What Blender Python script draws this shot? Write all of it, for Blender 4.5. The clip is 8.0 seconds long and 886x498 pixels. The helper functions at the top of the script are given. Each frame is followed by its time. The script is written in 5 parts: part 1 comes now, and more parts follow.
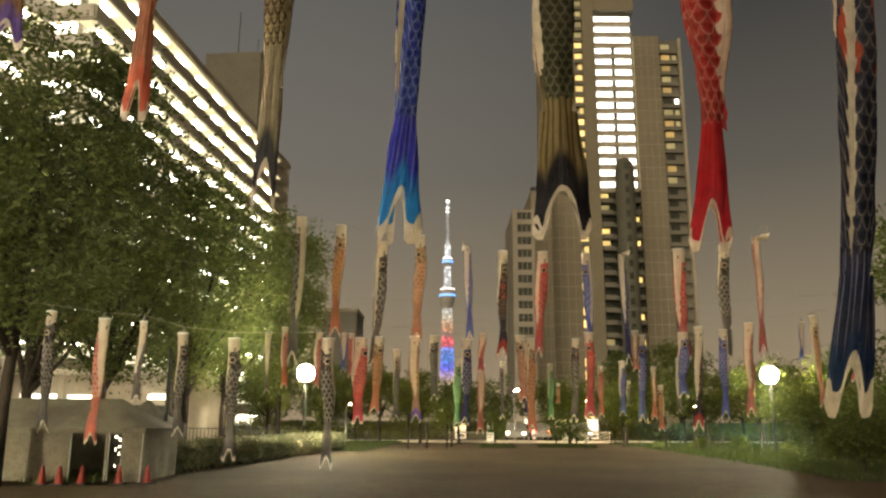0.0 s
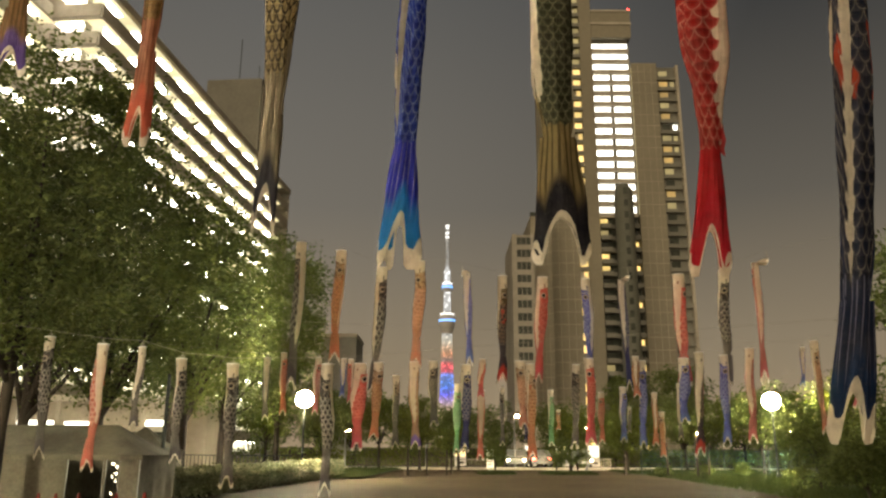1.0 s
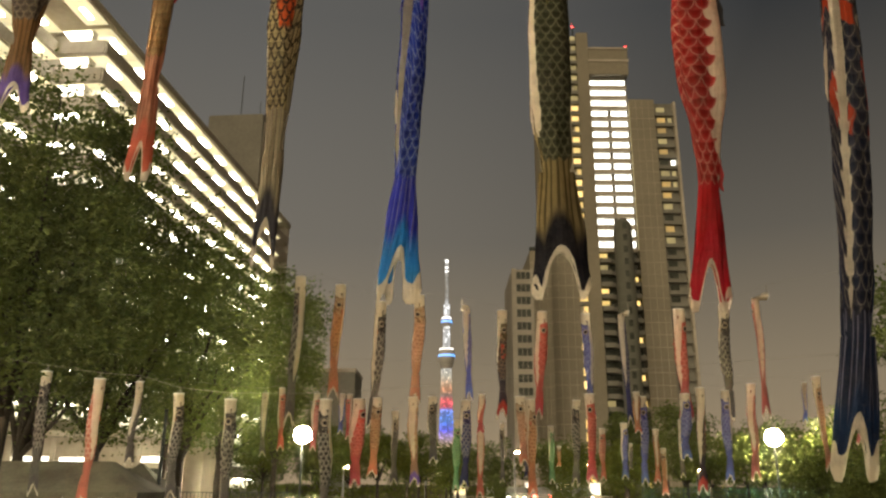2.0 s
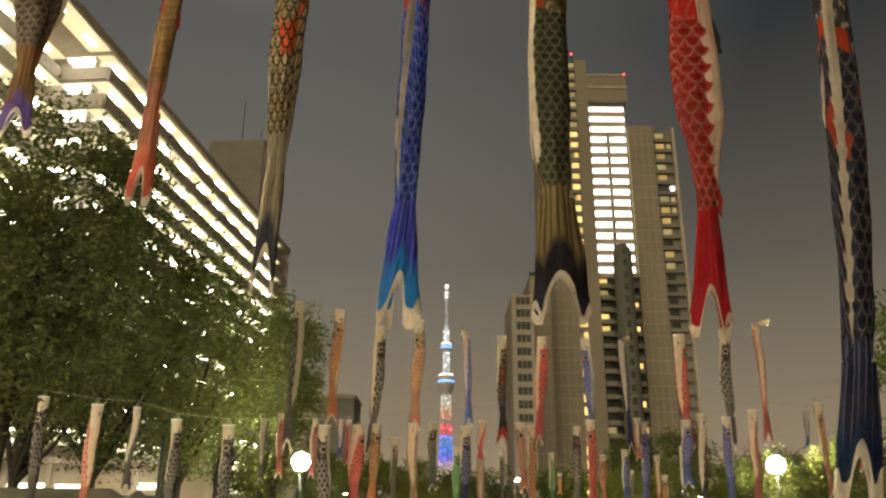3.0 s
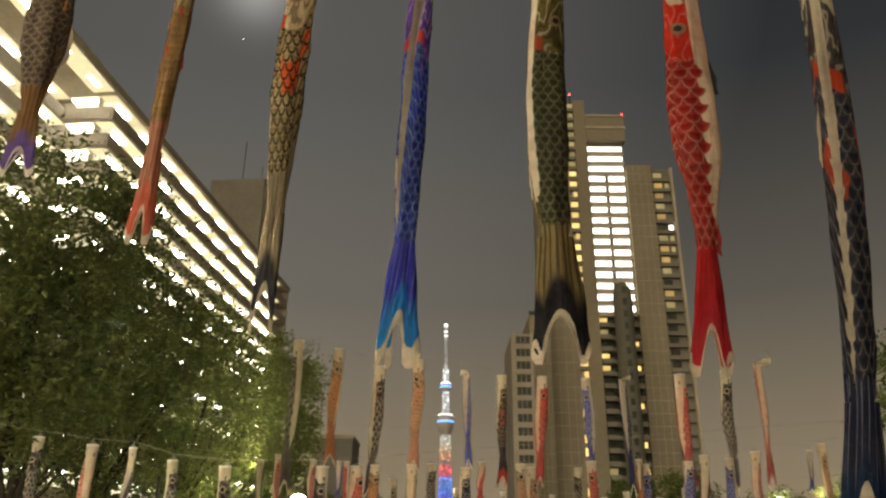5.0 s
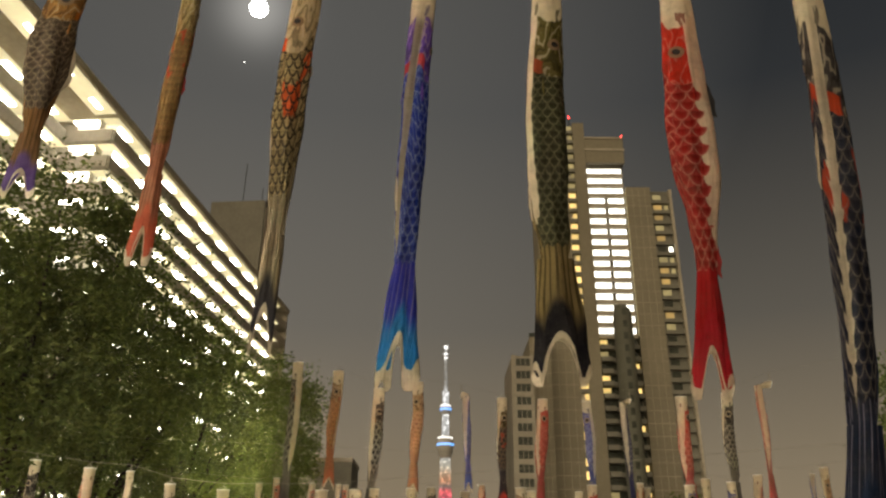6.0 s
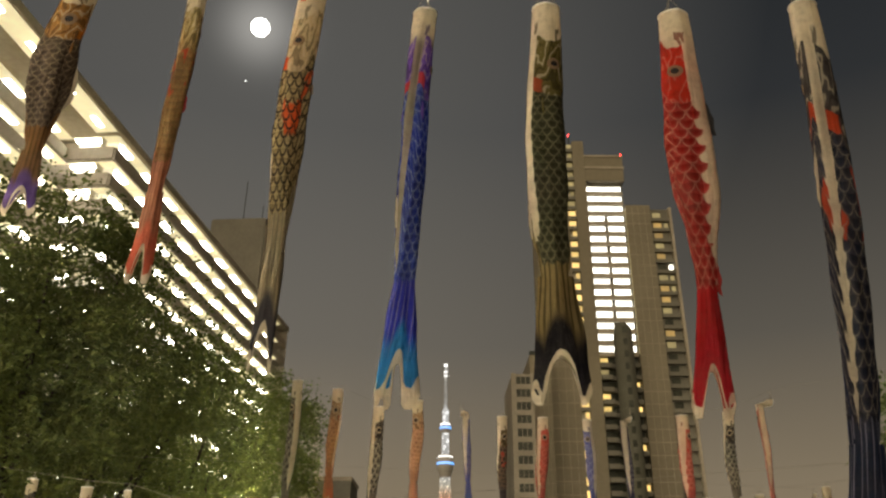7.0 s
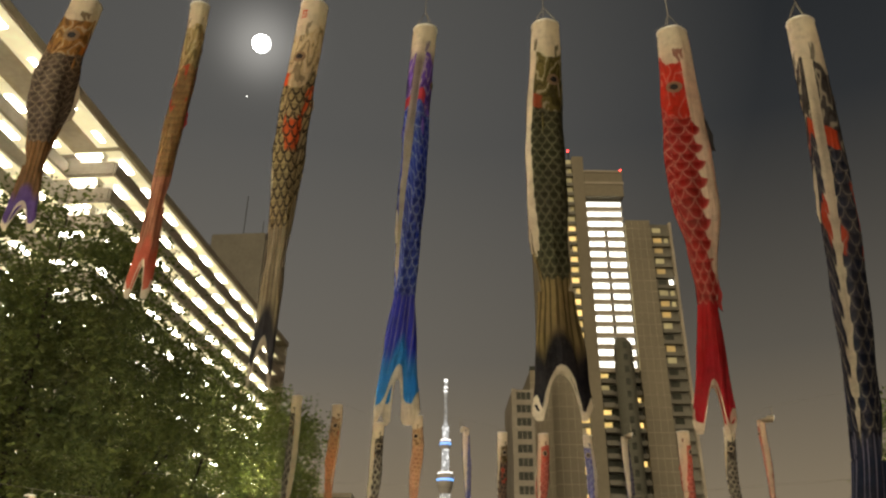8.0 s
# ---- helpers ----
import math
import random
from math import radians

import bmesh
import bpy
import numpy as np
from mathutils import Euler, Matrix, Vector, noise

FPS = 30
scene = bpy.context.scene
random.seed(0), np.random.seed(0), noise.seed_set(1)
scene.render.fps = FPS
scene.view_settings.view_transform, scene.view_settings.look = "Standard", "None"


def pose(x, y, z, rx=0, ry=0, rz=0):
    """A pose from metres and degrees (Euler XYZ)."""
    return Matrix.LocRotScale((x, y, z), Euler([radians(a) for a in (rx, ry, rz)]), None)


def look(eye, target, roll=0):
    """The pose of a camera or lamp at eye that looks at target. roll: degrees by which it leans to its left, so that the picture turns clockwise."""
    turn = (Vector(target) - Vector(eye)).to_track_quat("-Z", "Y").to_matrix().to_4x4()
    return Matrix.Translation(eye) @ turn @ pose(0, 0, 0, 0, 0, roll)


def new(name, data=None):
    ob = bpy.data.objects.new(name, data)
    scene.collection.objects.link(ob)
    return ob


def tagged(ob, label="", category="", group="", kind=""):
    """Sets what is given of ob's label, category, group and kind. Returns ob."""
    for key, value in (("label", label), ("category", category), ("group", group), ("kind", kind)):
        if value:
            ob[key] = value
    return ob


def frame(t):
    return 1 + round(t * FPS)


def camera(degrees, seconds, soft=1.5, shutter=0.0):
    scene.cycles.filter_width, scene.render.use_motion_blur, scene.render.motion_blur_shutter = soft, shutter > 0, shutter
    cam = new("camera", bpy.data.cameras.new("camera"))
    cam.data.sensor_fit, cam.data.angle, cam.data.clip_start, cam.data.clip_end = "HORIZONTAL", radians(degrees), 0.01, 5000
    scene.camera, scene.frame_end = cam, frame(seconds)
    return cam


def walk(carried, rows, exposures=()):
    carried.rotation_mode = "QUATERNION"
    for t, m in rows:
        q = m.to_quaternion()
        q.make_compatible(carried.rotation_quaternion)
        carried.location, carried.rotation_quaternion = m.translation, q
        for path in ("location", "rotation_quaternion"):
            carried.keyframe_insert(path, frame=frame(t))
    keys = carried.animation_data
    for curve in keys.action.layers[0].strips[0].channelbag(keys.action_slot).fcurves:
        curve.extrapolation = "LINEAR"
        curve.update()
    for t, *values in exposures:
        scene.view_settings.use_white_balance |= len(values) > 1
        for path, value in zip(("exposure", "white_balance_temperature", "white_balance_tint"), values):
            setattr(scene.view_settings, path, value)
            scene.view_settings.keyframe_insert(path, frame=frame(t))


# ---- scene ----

cam = camera(59.91, 8.0, soft=2.4)
EYE = 1.6
# seconds, pitch, yaw, roll: the camera tilts up where it stands
ROWS = [
    (0.0, 12.600, 0.000, 0.270),
    (0.5, 12.917, -0.013, 0.261),
    (1.0, 14.479, -0.017, 0.263),
    (1.5, 15.891, -0.028, 0.284),
    (3.0, 18.921, -0.048, 0.388),
    (3.5, 19.714, -0.046, 0.375),
    (4.0, 20.513, -0.049, 0.400),
    (4.5, 21.047, -0.061, 0.431),
    (6.0, 23.427, -0.059, 0.466),
    (6.5, 23.932, -0.053, 0.507),
    (7.0, 24.744, -0.047, 0.514),
    (7.5, 25.373, -0.047, 0.505),
    (8.0, 25.867, -0.032, 0.545),
]
walk(cam, [(t, pose(0, 0, EYE) @ pose(0, 0, 0, 90 + p, 0, y) @ pose(0, 0, 0, 0, 0, r)) for t, p, y, r in ROWS],
     exposures=[(0.0, 0.17), (3.0, 0.09), (8.0, -0.08)])

# ---------------------------------------------------------------- light
MOON_WAY = Vector((-0.24, 0.79, 0.68)).normalized()


def make_world():
    w = bpy.data.worlds.new("night_sky")
    scene.world = w
    w.use_nodes = True
    nt = w.node_tree
    nt.nodes.clear()
    out = nt.nodes.new("ShaderNodeOutputWorld")
    bg = nt.nodes.new("ShaderNodeBackground")
    tc = nt.nodes.new("ShaderNodeTexCoord")
    sep = nt.nodes.new("ShaderNodeSeparateXYZ")
    ramp = nt.nodes.new("ShaderNodeValToRGB")
    nt.links.new(tc.outputs["Generated"], sep.inputs[0])
    nt.links.new(sep.outputs["Z"], ramp.inputs[0])
    stops = [(0.0, (0.30, 0.225, 0.135)), (0.13, (0.226, 0.180, 0.118)), (0.30, (0.108, 0.096, 0.077)),
             (0.55, (0.029, 0.031, 0.033)), (0.75, (0.016, 0.0185, 0.021)), (1.0, (0.025, 0.026, 0.027))]
    els = ramp.color_ramp.elements
    while len(els) < len(stops):
        els.new(0.5)
    for e, (p, c) in zip(els, stops):
        e.position, e.color = p, (*c, 1)
    # thin haze that the moon lights around itself
    dot = nt.nodes.new("ShaderNodeVectorMath")
    dot.operation = "DOT_PRODUCT"
    nt.links.new(tc.outputs["Generated"], dot.inputs[0])
    dot.inputs[1].default_value = MOON_WAY
    mr = nt.nodes.new("ShaderNodeMapRange")
    mr.inputs["From Min"].default_value, mr.inputs["From Max"].default_value = 0.965, 1.0
    nt.links.new(dot.outputs["Value"], mr.inputs["Value"])
    pw = nt.nodes.new("ShaderNodeMath")
    pw.operation = "POWER"
    nt.links.new(mr.outputs[0], pw.inputs[0])
    pw.inputs[1].default_value = 42.0
    glow = nt.nodes.new("ShaderNodeMix")
    glow.data_type, glow.blend_type = "RGBA", "ADD"
    glow.inputs[7].default_value = (0.27, 0.26, 0.24, 1)
    nt.links.new(pw.outputs[0], glow.inputs[0])
    nt.links.new(ramp.outputs[0], glow.inputs[6])
    # and its far wider faint veil
    mr2 = nt.nodes.new("ShaderNodeMapRange")
    mr2.inputs["From Min"].default_value, mr2.inputs["From Max"].default_value = 0.82, 1.0
    nt.links.new(dot.outputs["Value"], mr2.inputs["Value"])
    veil = nt.nodes.new("ShaderNodeMix")
    veil.data_type, veil.blend_type = "RGBA", "ADD"
    veil.inputs[7].default_value = (0.076, 0.071, 0.062, 1)
    nt.links.new(mr2.outputs[0], veil.inputs[0])
    nt.links.new(glow.outputs[2], veil.inputs[6])
    nt.links.new(veil.outputs[2], bg.inputs[0])
    bg.inputs[1].default_value = 1.0
    nt.links.new(bg.outputs[0], out.inputs[0])


make_world()
# the wide warm glow of the lit city behind the plaza
city = new("city_glow", bpy.data.lights.new("city_glow", "SUN"))
city.data.energy, city.data.angle, city.data.color = 1.95, radians(70), (1.0, 0.81, 0.52)
city.matrix_basis = look((-25, -60, 38), (0, 10, 0))
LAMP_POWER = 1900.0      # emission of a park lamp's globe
WINDOW_GLOW = 1.15      # emission of the lit galleries

# ---------------------------------------------------------------- materials


class Nodes:
    """A short hand for node materials."""

    def __init__(self, name):
        self.mat = bpy.data.materials.new(name)
        self.mat.use_nodes = True
        self.nt = self.mat.node_tree
        self.nt.nodes.clear()
        self.out = self.nt.nodes.new("ShaderNodeOutputMaterial")

    def node(self, kind):
        return self.nt.nodes.new(kind)

    def put(self, socket, value):
        if isinstance(value, bpy.types.NodeSocket):
            self.nt.links.new(value, socket)
        elif isinstance(value, tuple) and len(value) == 3 and len(socket.default_value) == 4:
            socket.default_value = (*value, 1)
        else:
            socket.default_value = value

    def math(self, op, a, b=0.0, c=0.0):
        n = self.node("ShaderNodeMath")
        n.operation = op
        for s, v in zip(n.inputs, (a, b, c)):
            self.put(s, v)
        return n.outputs[0]

    def mix(self, fac, a, b, kind="MIX"):
        n = self.node("ShaderNodeMix")
        n.data_type, n.blend_type = "RGBA", kind
        self.put(n.inputs[0], fac)
        self.put(n.inputs[6], a)
        self.put(n.inputs[7], b)
        return n.outputs[2]

    def step(self, x, lo, hi):
        n = self.node("ShaderNodeMapRange")
        n.interpolation_type = "SMOOTHSTEP"
        self.put(n.inputs["Value"], x)
        n.inputs["From Min"].default_value, n.inputs["From Max"].default_value = lo, hi
        return n.outputs[0]

    def noise(self, scale, detail=4.0, space="Object", rough=0.55, vector=None):
        n = self.node("ShaderNodeTexNoise")
        n.inputs["Scale"].default_value, n.inputs["Detail"].default_value = scale, detail
        n.inputs["Roughness"].default_value = rough
        if vector is None:
            vector = self.node("ShaderNodeTexCoord").outputs[space]
        self.put(n.inputs["Vector"], vector)
        return n.outputs[0]

    def surface(self, color, rough=0.7, metal=0.0, bump=None, strength=0.3, dist=0.02, emit=None, power=0.0, thin=0.0, gloss=0.5):
        p = self.node("ShaderNodeBsdfPrincipled")
        self.put(p.inputs["Base Color"], color)
        self.put(p.inputs["Roughness"], rough)
        self.put(p.inputs["Metallic"], metal)
        p.inputs["Specular IOR Level"].default_value = gloss
        if emit is not None:
            self.put(p.inputs["Emission Color"], emit)
            self.put(p.inputs["Emission Strength"], power)
        if bump is not None:
            b = self.node("ShaderNodeBump")
            b.inputs["Strength"].default_value, b.inputs["Distance"].default_value = strength, dist
            self.put(b.inputs["Height"], bump)
            self.put(p.inputs["Normal"], b.outputs[0])
        last = p.outputs[0]
        if thin:
            tr = self.node("ShaderNodeBsdfTranslucent")
            self.put(tr.inputs["Color"], color)
            m = self.node("ShaderNodeMixShader")
            m.inputs[0].default_value = thin
            self.nt.links.new(last, m.inputs[1])
            self.nt.links.new(tr.outputs[0], m.inputs[2])
            last = m.outputs[0]
        self.nt.links.new(last, self.out.inputs[0])
        return self.mat


def plain(name, color, rough=0.7, metal=0.0, coarse=0.6, fine=9.0, vary=0.25, thin=0.0, strength=0.25, dist=0.01):
    """A painted or raw surface with stains and grain."""
    n = Nodes(name)
    a, b = n.noise(coarse, 5), n.noise(fine, 6)
    dark = tuple(v * (1 - vary) for v in color)
    light = tuple(min(1.0, v * (1 + 0.5 * vary)) for v in color)
    mixed = n.mix(n.step(n.math("ADD", n.math("MULTIPLY", a, 0.65), n.math("MULTIPLY", b, 0.35)), 0.3, 0.7), dark, light)
    return n.surface(mixed, n.math("ADD", rough - 0.1, n.math("MULTIPLY", b, 0.2)), metal, b, strength, dist, thin=thin, gloss=0.2)


def glowing(name, color, power, base=(0.6, 0.6, 0.6)):
    n = Nodes(name)
    return n.surface(base, 0.5, emit=color, power=power)


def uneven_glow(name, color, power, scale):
    """Lit glass, uneven from curtains and ceiling lamps behind it; also ceilings with lamp light put in."""
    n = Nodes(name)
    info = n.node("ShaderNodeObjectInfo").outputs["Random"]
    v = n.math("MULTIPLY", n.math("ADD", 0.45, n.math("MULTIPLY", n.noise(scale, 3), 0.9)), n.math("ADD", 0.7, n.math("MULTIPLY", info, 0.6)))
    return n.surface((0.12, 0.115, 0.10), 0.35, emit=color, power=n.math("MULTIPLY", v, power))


CREAM = plain("gallery_wall_paint", (0.62, 0.58, 0.47), 0.75, coarse=0.2, fine=3)
CONCRETE = plain("warm_grey_concrete", (0.48, 0.43, 0.36), 0.85, coarse=0.08, fine=1.5, vary=0.22)
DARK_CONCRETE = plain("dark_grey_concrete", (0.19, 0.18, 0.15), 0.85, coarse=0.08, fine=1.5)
DARK_CLAD = plain("dark_grey_cladding", (0.12, 0.118, 0.095), 0.8, coarse=0.1, fine=1.5)
WEATHERED = plain("weathered_concrete", (0.34, 0.305, 0.25), 0.85, coarse=0.1, fine=1.5)
SPANDREL = plain("grey_spandrel_concrete", (0.40, 0.355, 0.285), 0.85, coarse=0.15, fine=2.0)
TILE_WALL = plain("beige_tiled_wall", (0.235, 0.207, 0.153), 0.8, coarse=0.05, fine=1.0, vary=0.18)
METAL = plain("grey_painted_steel", (0.22, 0.22, 0.21), 0.45, 0.6, fine=20)
DARK_METAL = plain("dark_painted_steel", (0.04, 0.045, 0.04), 0.5, 0.5, fine=20)
GALV = plain("galvanised_steel", (0.42, 0.43, 0.43), 0.4, 0.8, fine=25)
DARK_GLASS = plain("dark_window_glass", (0.055, 0.058, 0.046), 0.12, 0.0, vary=0.5)
DARK_GLASS.node_tree.nodes["Principled BSDF"].inputs["Specular IOR Level"].default_value = 0.12
BARK = plain("rough_bark", (0.034, 0.027, 0.020), 0.95, coarse=1.5, fine=14, vary=0.5, strength=0.9, dist=0.04)
CANVAS = plain("grey_tent_canvas", (0.160, 0.146, 0.106), 0.8, coarse=1.2, fine=12, vary=0.4, thin=0.2)
ROPE = plain("pale_rope", (0.26, 0.24, 0.20), 0.9, fine=40)
CONE_RED = plain("red_orange_cone_plastic", (0.12, 0.011, 0.006), 0.5, fine=15)
WHITE_PAINT = plain("white_paint", (0.78, 0.76, 0.72), 0.6, fine=10)
RUBBER = plain("black_rubber", (0.02, 0.02, 0.02), 0.85, fine=30)
CAR_PAINT = plain("silver_car_paint", (0.26, 0.26, 0.255), 0.3, 0.5, vary=0.1)
LIT_GALLERY = uneven_glow("lit_gallery_windows", (1.0, 0.89, 0.58), WINDOW_GLOW, 0.35)
# lamp light on the gallery ceilings, put in as a glow of their own
CEILING_GLOW = uneven_glow("gallery_ceiling_glow", (1.0, 0.85, 0.46), 0.95, 0.35)
GALLERY_LAMP = glowing("gallery_ceiling_lamp", (1.0, 0.95, 0.80), 30.0)
LIT_WHITE = uneven_glow("lit_white_windows", (1.0, 0.97, 0.86), 3.4, 0.6)
LIT_YELLOW = uneven_glow("lit_yellow_windows", (1.0, 0.68, 0.20), 1.3, 0.5)
LIT_STAIR = uneven_glow("lit_stair_windows", (1.0, 0.68, 0.22), 1.35, 0.5)
LIT_GOLD = uneven_glow("lit_gold_windows", (1.0, 0.60, 0.15), 0.42, 0.5)
LIT_DIM = uneven_glow("dim_yellow_windows", (0.75, 0.58, 0.22), 0.45, 0.5)
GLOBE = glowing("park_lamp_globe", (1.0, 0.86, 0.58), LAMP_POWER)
MOON_LIGHT = glowing("moonlight", (1.0, 0.98, 0.92), 12.0)
RED_BEACON = glowing("red_beacon", (1.0, 0.03, 0.03), 14.0)
TAIL_LIGHT = glowing("red_tail_light", (1.0, 0.05, 0.03), 14.0)
STREET_LIGHT = glowing("street_lamp_light", (1.0, 0.72, 0.36), 2100.0)
HEAD_LIGHT = glowing("white_headlight", (1.0, 0.80, 0.50), 22.0)


def leaf_material(name, dark, light):
    n = Nodes(name)
    r = n.node("ShaderNodeNewGeometry").outputs["Random Per Island"]
    c = n.mix(n.math("ADD", n.math("MULTIPLY", r, 0.7), n.math("MULTIPLY", n.noise(0.8, 3), 0.3)), dark, light)
    m = n.surface(c, 0.65, thin=0.42)
    m.node_tree.nodes["Principled BSDF"].inputs["Specular IOR Level"].default_value = 0.2
    return m


LEAF = leaf_material("dark_green_leaves", (0.046, 0.062, 0.015), (0.134, 0.158, 0.043))
LEAF_YELLOW = leaf_material("yellow_green_leaves", (0.052, 0.070, 0.012), (0.130, 0.148, 0.026))
GRASS = leaf_material("grass_blades", (0.021, 0.032, 0.008), (0.058, 0.072, 0.019))
HEDGE_LEAF = leaf_material("grey_green_hedge_leaves", (0.09, 0.10, 0.05), (0.28, 0.28, 0.17))


def ground_material():
    n = Nodes("packed_dark_gravel")
    a, b, c = n.noise(0.18, 4), n.noise(2.5, 5), n.noise(60, 3)
    col = n.mix(n.step(a, 0.35, 0.65), (0.050, 0.037, 0.022), (0.074, 0.055, 0.034))
    col = n.mix(n.step(b, 0.45, 0.7), col, (0.050, 0.036, 0.021))
    col = n.mix(n.math("MULTIPLY", n.step(c, 0.40, 0.75), 0.38), col, (0.15, 0.115, 0.072))
    col = n.mix(n.math("MULTIPLY", n.step(n.noise(13.0, 4, rough=0.7), 0.5, 0.7), 0.45), col, (0.022, 0.017, 0.011))
    e = n.noise(4.0, 8, rough=0.8)
    col = n.mix(n.math("MULTIPLY", n.step(e, 0.42, 0.68), 0.45), col, (0.026, 0.019, 0.011))
    return n.surface(col, 0.9, bump=n.math("ADD", n.math("MULTIPLY", c, 0.4), n.math("ADD", b, e)), strength=1.0, dist=0.05, gloss=0.03)


GROUND = ground_material()
SOIL = plain("grassy_soil", (0.034, 0.034, 0.014), 0.95, coarse=0.8, fine=12, vary=0.5)
ASPHALT = plain("road_asphalt", (0.055, 0.054, 0.052), 0.85, coarse=0.5, fine=20)

# cloth of the carp streamers: head, scale, scale edge, accent, tail, tail end
STYLES = {
    "bronze": ((0.34, 0.18, 0.06), (0.095, 0.072, 0.060), (0.36, 0.29, 0.20), (0.45, 0.16, 0.03), (0.22, 0.12, 0.05), (0.13, 0.08, 0.30)),
    "copper": ((0.42, 0.33, 0.17), (0.32, 0.215, 0.10), (0.20, 0.075, 0.04), (0.56, 0.06, 0.03), (0.50, 0.22, 0.14), (0.60, 0.15, 0.09)),
    "ochre": ((0.60, 0.49, 0.33), (0.44, 0.355, 0.20), (0.03, 0.026, 0.022), (0.72, 0.10, 0.02), (0.34, 0.29, 0.21), (0.05, 0.048, 0.06)),
    "azure": ((0.17, 0.09, 0.46), (0.014, 0.042, 0.34), (0.36, 0.44, 0.66), (0.60, 0.05, 0.06), (0.025, 0.035, 0.42), (0.02, 0.22, 0.58)),
    "forest": ((0.14, 0.12, 0.04), (0.044, 0.048, 0.028), (0.26, 0.245, 0.155), (0.34, 0.07, 0.03), (0.27, 0.21, 0.10), (0.012, 0.012, 0.02)),
    "scarlet": ((0.52, 0.028, 0.016), (0.33, 0.013, 0.016), (0.60, 0.32, 0.25), (0.62, 0.10, 0.03), (0.42, 0.018, 0.026), (0.44, 0.020, 0.036)),
    "ink": ((0.06, 0.055, 0.06), (0.011, 0.017, 0.045), (0.28, 0.25, 0.22), (0.52, 0.06, 0.02), (0.015, 0.025, 0.06), (0.012, 0.03, 0.085)),
    "ash": ((0.34, 0.28, 0.22), (0.075, 0.07, 0.072), (0.42, 0.38, 0.33), (0.45, 0.12, 0.06), (0.20, 0.18, 0.165), (0.12, 0.11, 0.115)),
    "orange": ((0.36, 0.21, 0.10), (0.40, 0.185, 0.075), (0.62, 0.34, 0.16), (0.50, 0.10, 0.03), (0.56, 0.22, 0.09), (0.58, 0.16, 0.06)),
    "black": ((0.05, 0.045, 0.045), (0.022, 0.022, 0.026), (0.44, 0.41, 0.36), (0.60, 0.18, 0.02), (0.16, 0.15, 0.14), (0.10, 0.095, 0.10)),
    "peach": ((0.44, 0.26, 0.14), (0.52, 0.26, 0.16), (0.64, 0.42, 0.28), (0.54, 0.12, 0.06), (0.54, 0.27, 0.18), (0.5, 0.18, 0.10)),
    "blue": ((0.05, 0.08, 0.45), (0.03, 0.06, 0.36), (0.34, 0.38, 0.62), (0.40, 0.34, 0.28), (0.035, 0.08, 0.42), (0.03, 0.11, 0.45)),
    "night": ((0.14, 0.10, 0.045), (0.025, 0.02, 0.035), (0.27, 0.19, 0.12), (0.55, 0.05, 0.03), (0.03, 0.026, 0.045), (0.42, 0.04, 0.03)),
    "red": ((0.62, 0.05, 0.03), (0.56, 0.055, 0.045), (0.66, 0.22, 0.17), (0.62, 0.22, 0.04), (0.56, 0.05, 0.06), (0.56, 0.04, 0.09)),
    "navy": ((0.05, 0.05, 0.16), (0.03, 0.035, 0.14), (0.36, 0.35, 0.38), (0.40, 0.30, 0.2), (0.03, 0.035, 0.15), (0.02, 0.03, 0.13)),
    "rose": ((0.50, 0.10, 0.08), (0.46, 0.11, 0.10), (0.60, 0.36, 0.31), (0.5, 0.3, 0.2), (0.46, 0.12, 0.11), (0.48, 0.08, 0.10)),
    "coral": ((0.60, 0.16, 0.09), (0.60, 0.12, 0.065), (0.70, 0.46, 0.36), (0.62, 0.08, 0.04), (0.62, 0.13, 0.075), (0.62, 0.11, 0.07)),
    "plum": ((0.44, 0.26, 0.13), (0.50, 0.27, 0.15), (0.60, 0.42, 0.28), (0.50, 0.12, 0.06), (0.46, 0.24, 0.16), (0.13, 0.04, 0.50)),
    "green": ((0.10, 0.34, 0.12), (0.08, 0.36, 0.13), (0.36, 0.52, 0.30), (0.5, 0.5, 0.35), (0.08, 0.36, 0.14), (0.09, 0.34, 0.13)),
    "pink": ((0.62, 0.08, 0.13), (0.60, 0.06, 0.13), (0.70, 0.30, 0.34), (0.66, 0.4, 0.3), (0.60, 0.07, 0.15), (0.62, 0.10, 0.16)),
}
CLOTH_WHITE = (0.72, 0.645, 0.52)
THIN = 0.50


LARGE = ("bronze", "copper", "ochre", "azure", "forest", "scarlet", "ink")


def cloth_grain(n, c, uv, large):
    """Lengthwise creases, weave and dust on dyed cloth."""
    m = n.node("ShaderNodeMapping")
    m.inputs["Scale"].default_value = (13.0, 2.0, 1.0)
    n.put(m.inputs["Vector"], uv)
    crease = n.noise(1.0, 5, vector=m.outputs[0], rough=0.6)
    g = n.noise(3.0, 5)
    c = n.mix(n.math("MULTIPLY", n.step(g, 0.35, 0.75), 0.16), c, (0.12, 0.10, 0.085))
    uneven = n.math("MULTIPLY", n.step(n.noise(5.5, 6, rough=0.7), 0.42, 0.68), 0.42 if large else 0.22)
    c = n.mix(uneven, c, n.mix(1.0, c, (0.42, 0.40, 0.42), "MULTIPLY"))
    c = n.mix(n.math("MULTIPLY", n.step(n.noise(22.0, 3), 0.5, 0.8), 0.05), c, (0.5, 0.45, 0.38))
    return c, n.math("ADD", crease, n.math("MULTIPLY", n.noise(9.0, 4), 0.25))


def faded(style):
    """The dyes of a style; the small streamers are sun-bleached."""
    if style in LARGE:
        return STYLES[style]
    bleach = 0.05 if style in ("black", "night", "navy", "ash") else 0.18
    return [tuple(x * (1 - 1.4 * bleach) + bleach * w for x, w in zip(c, (0.66, 0.60, 0.52))) for c in STYLES[style]]


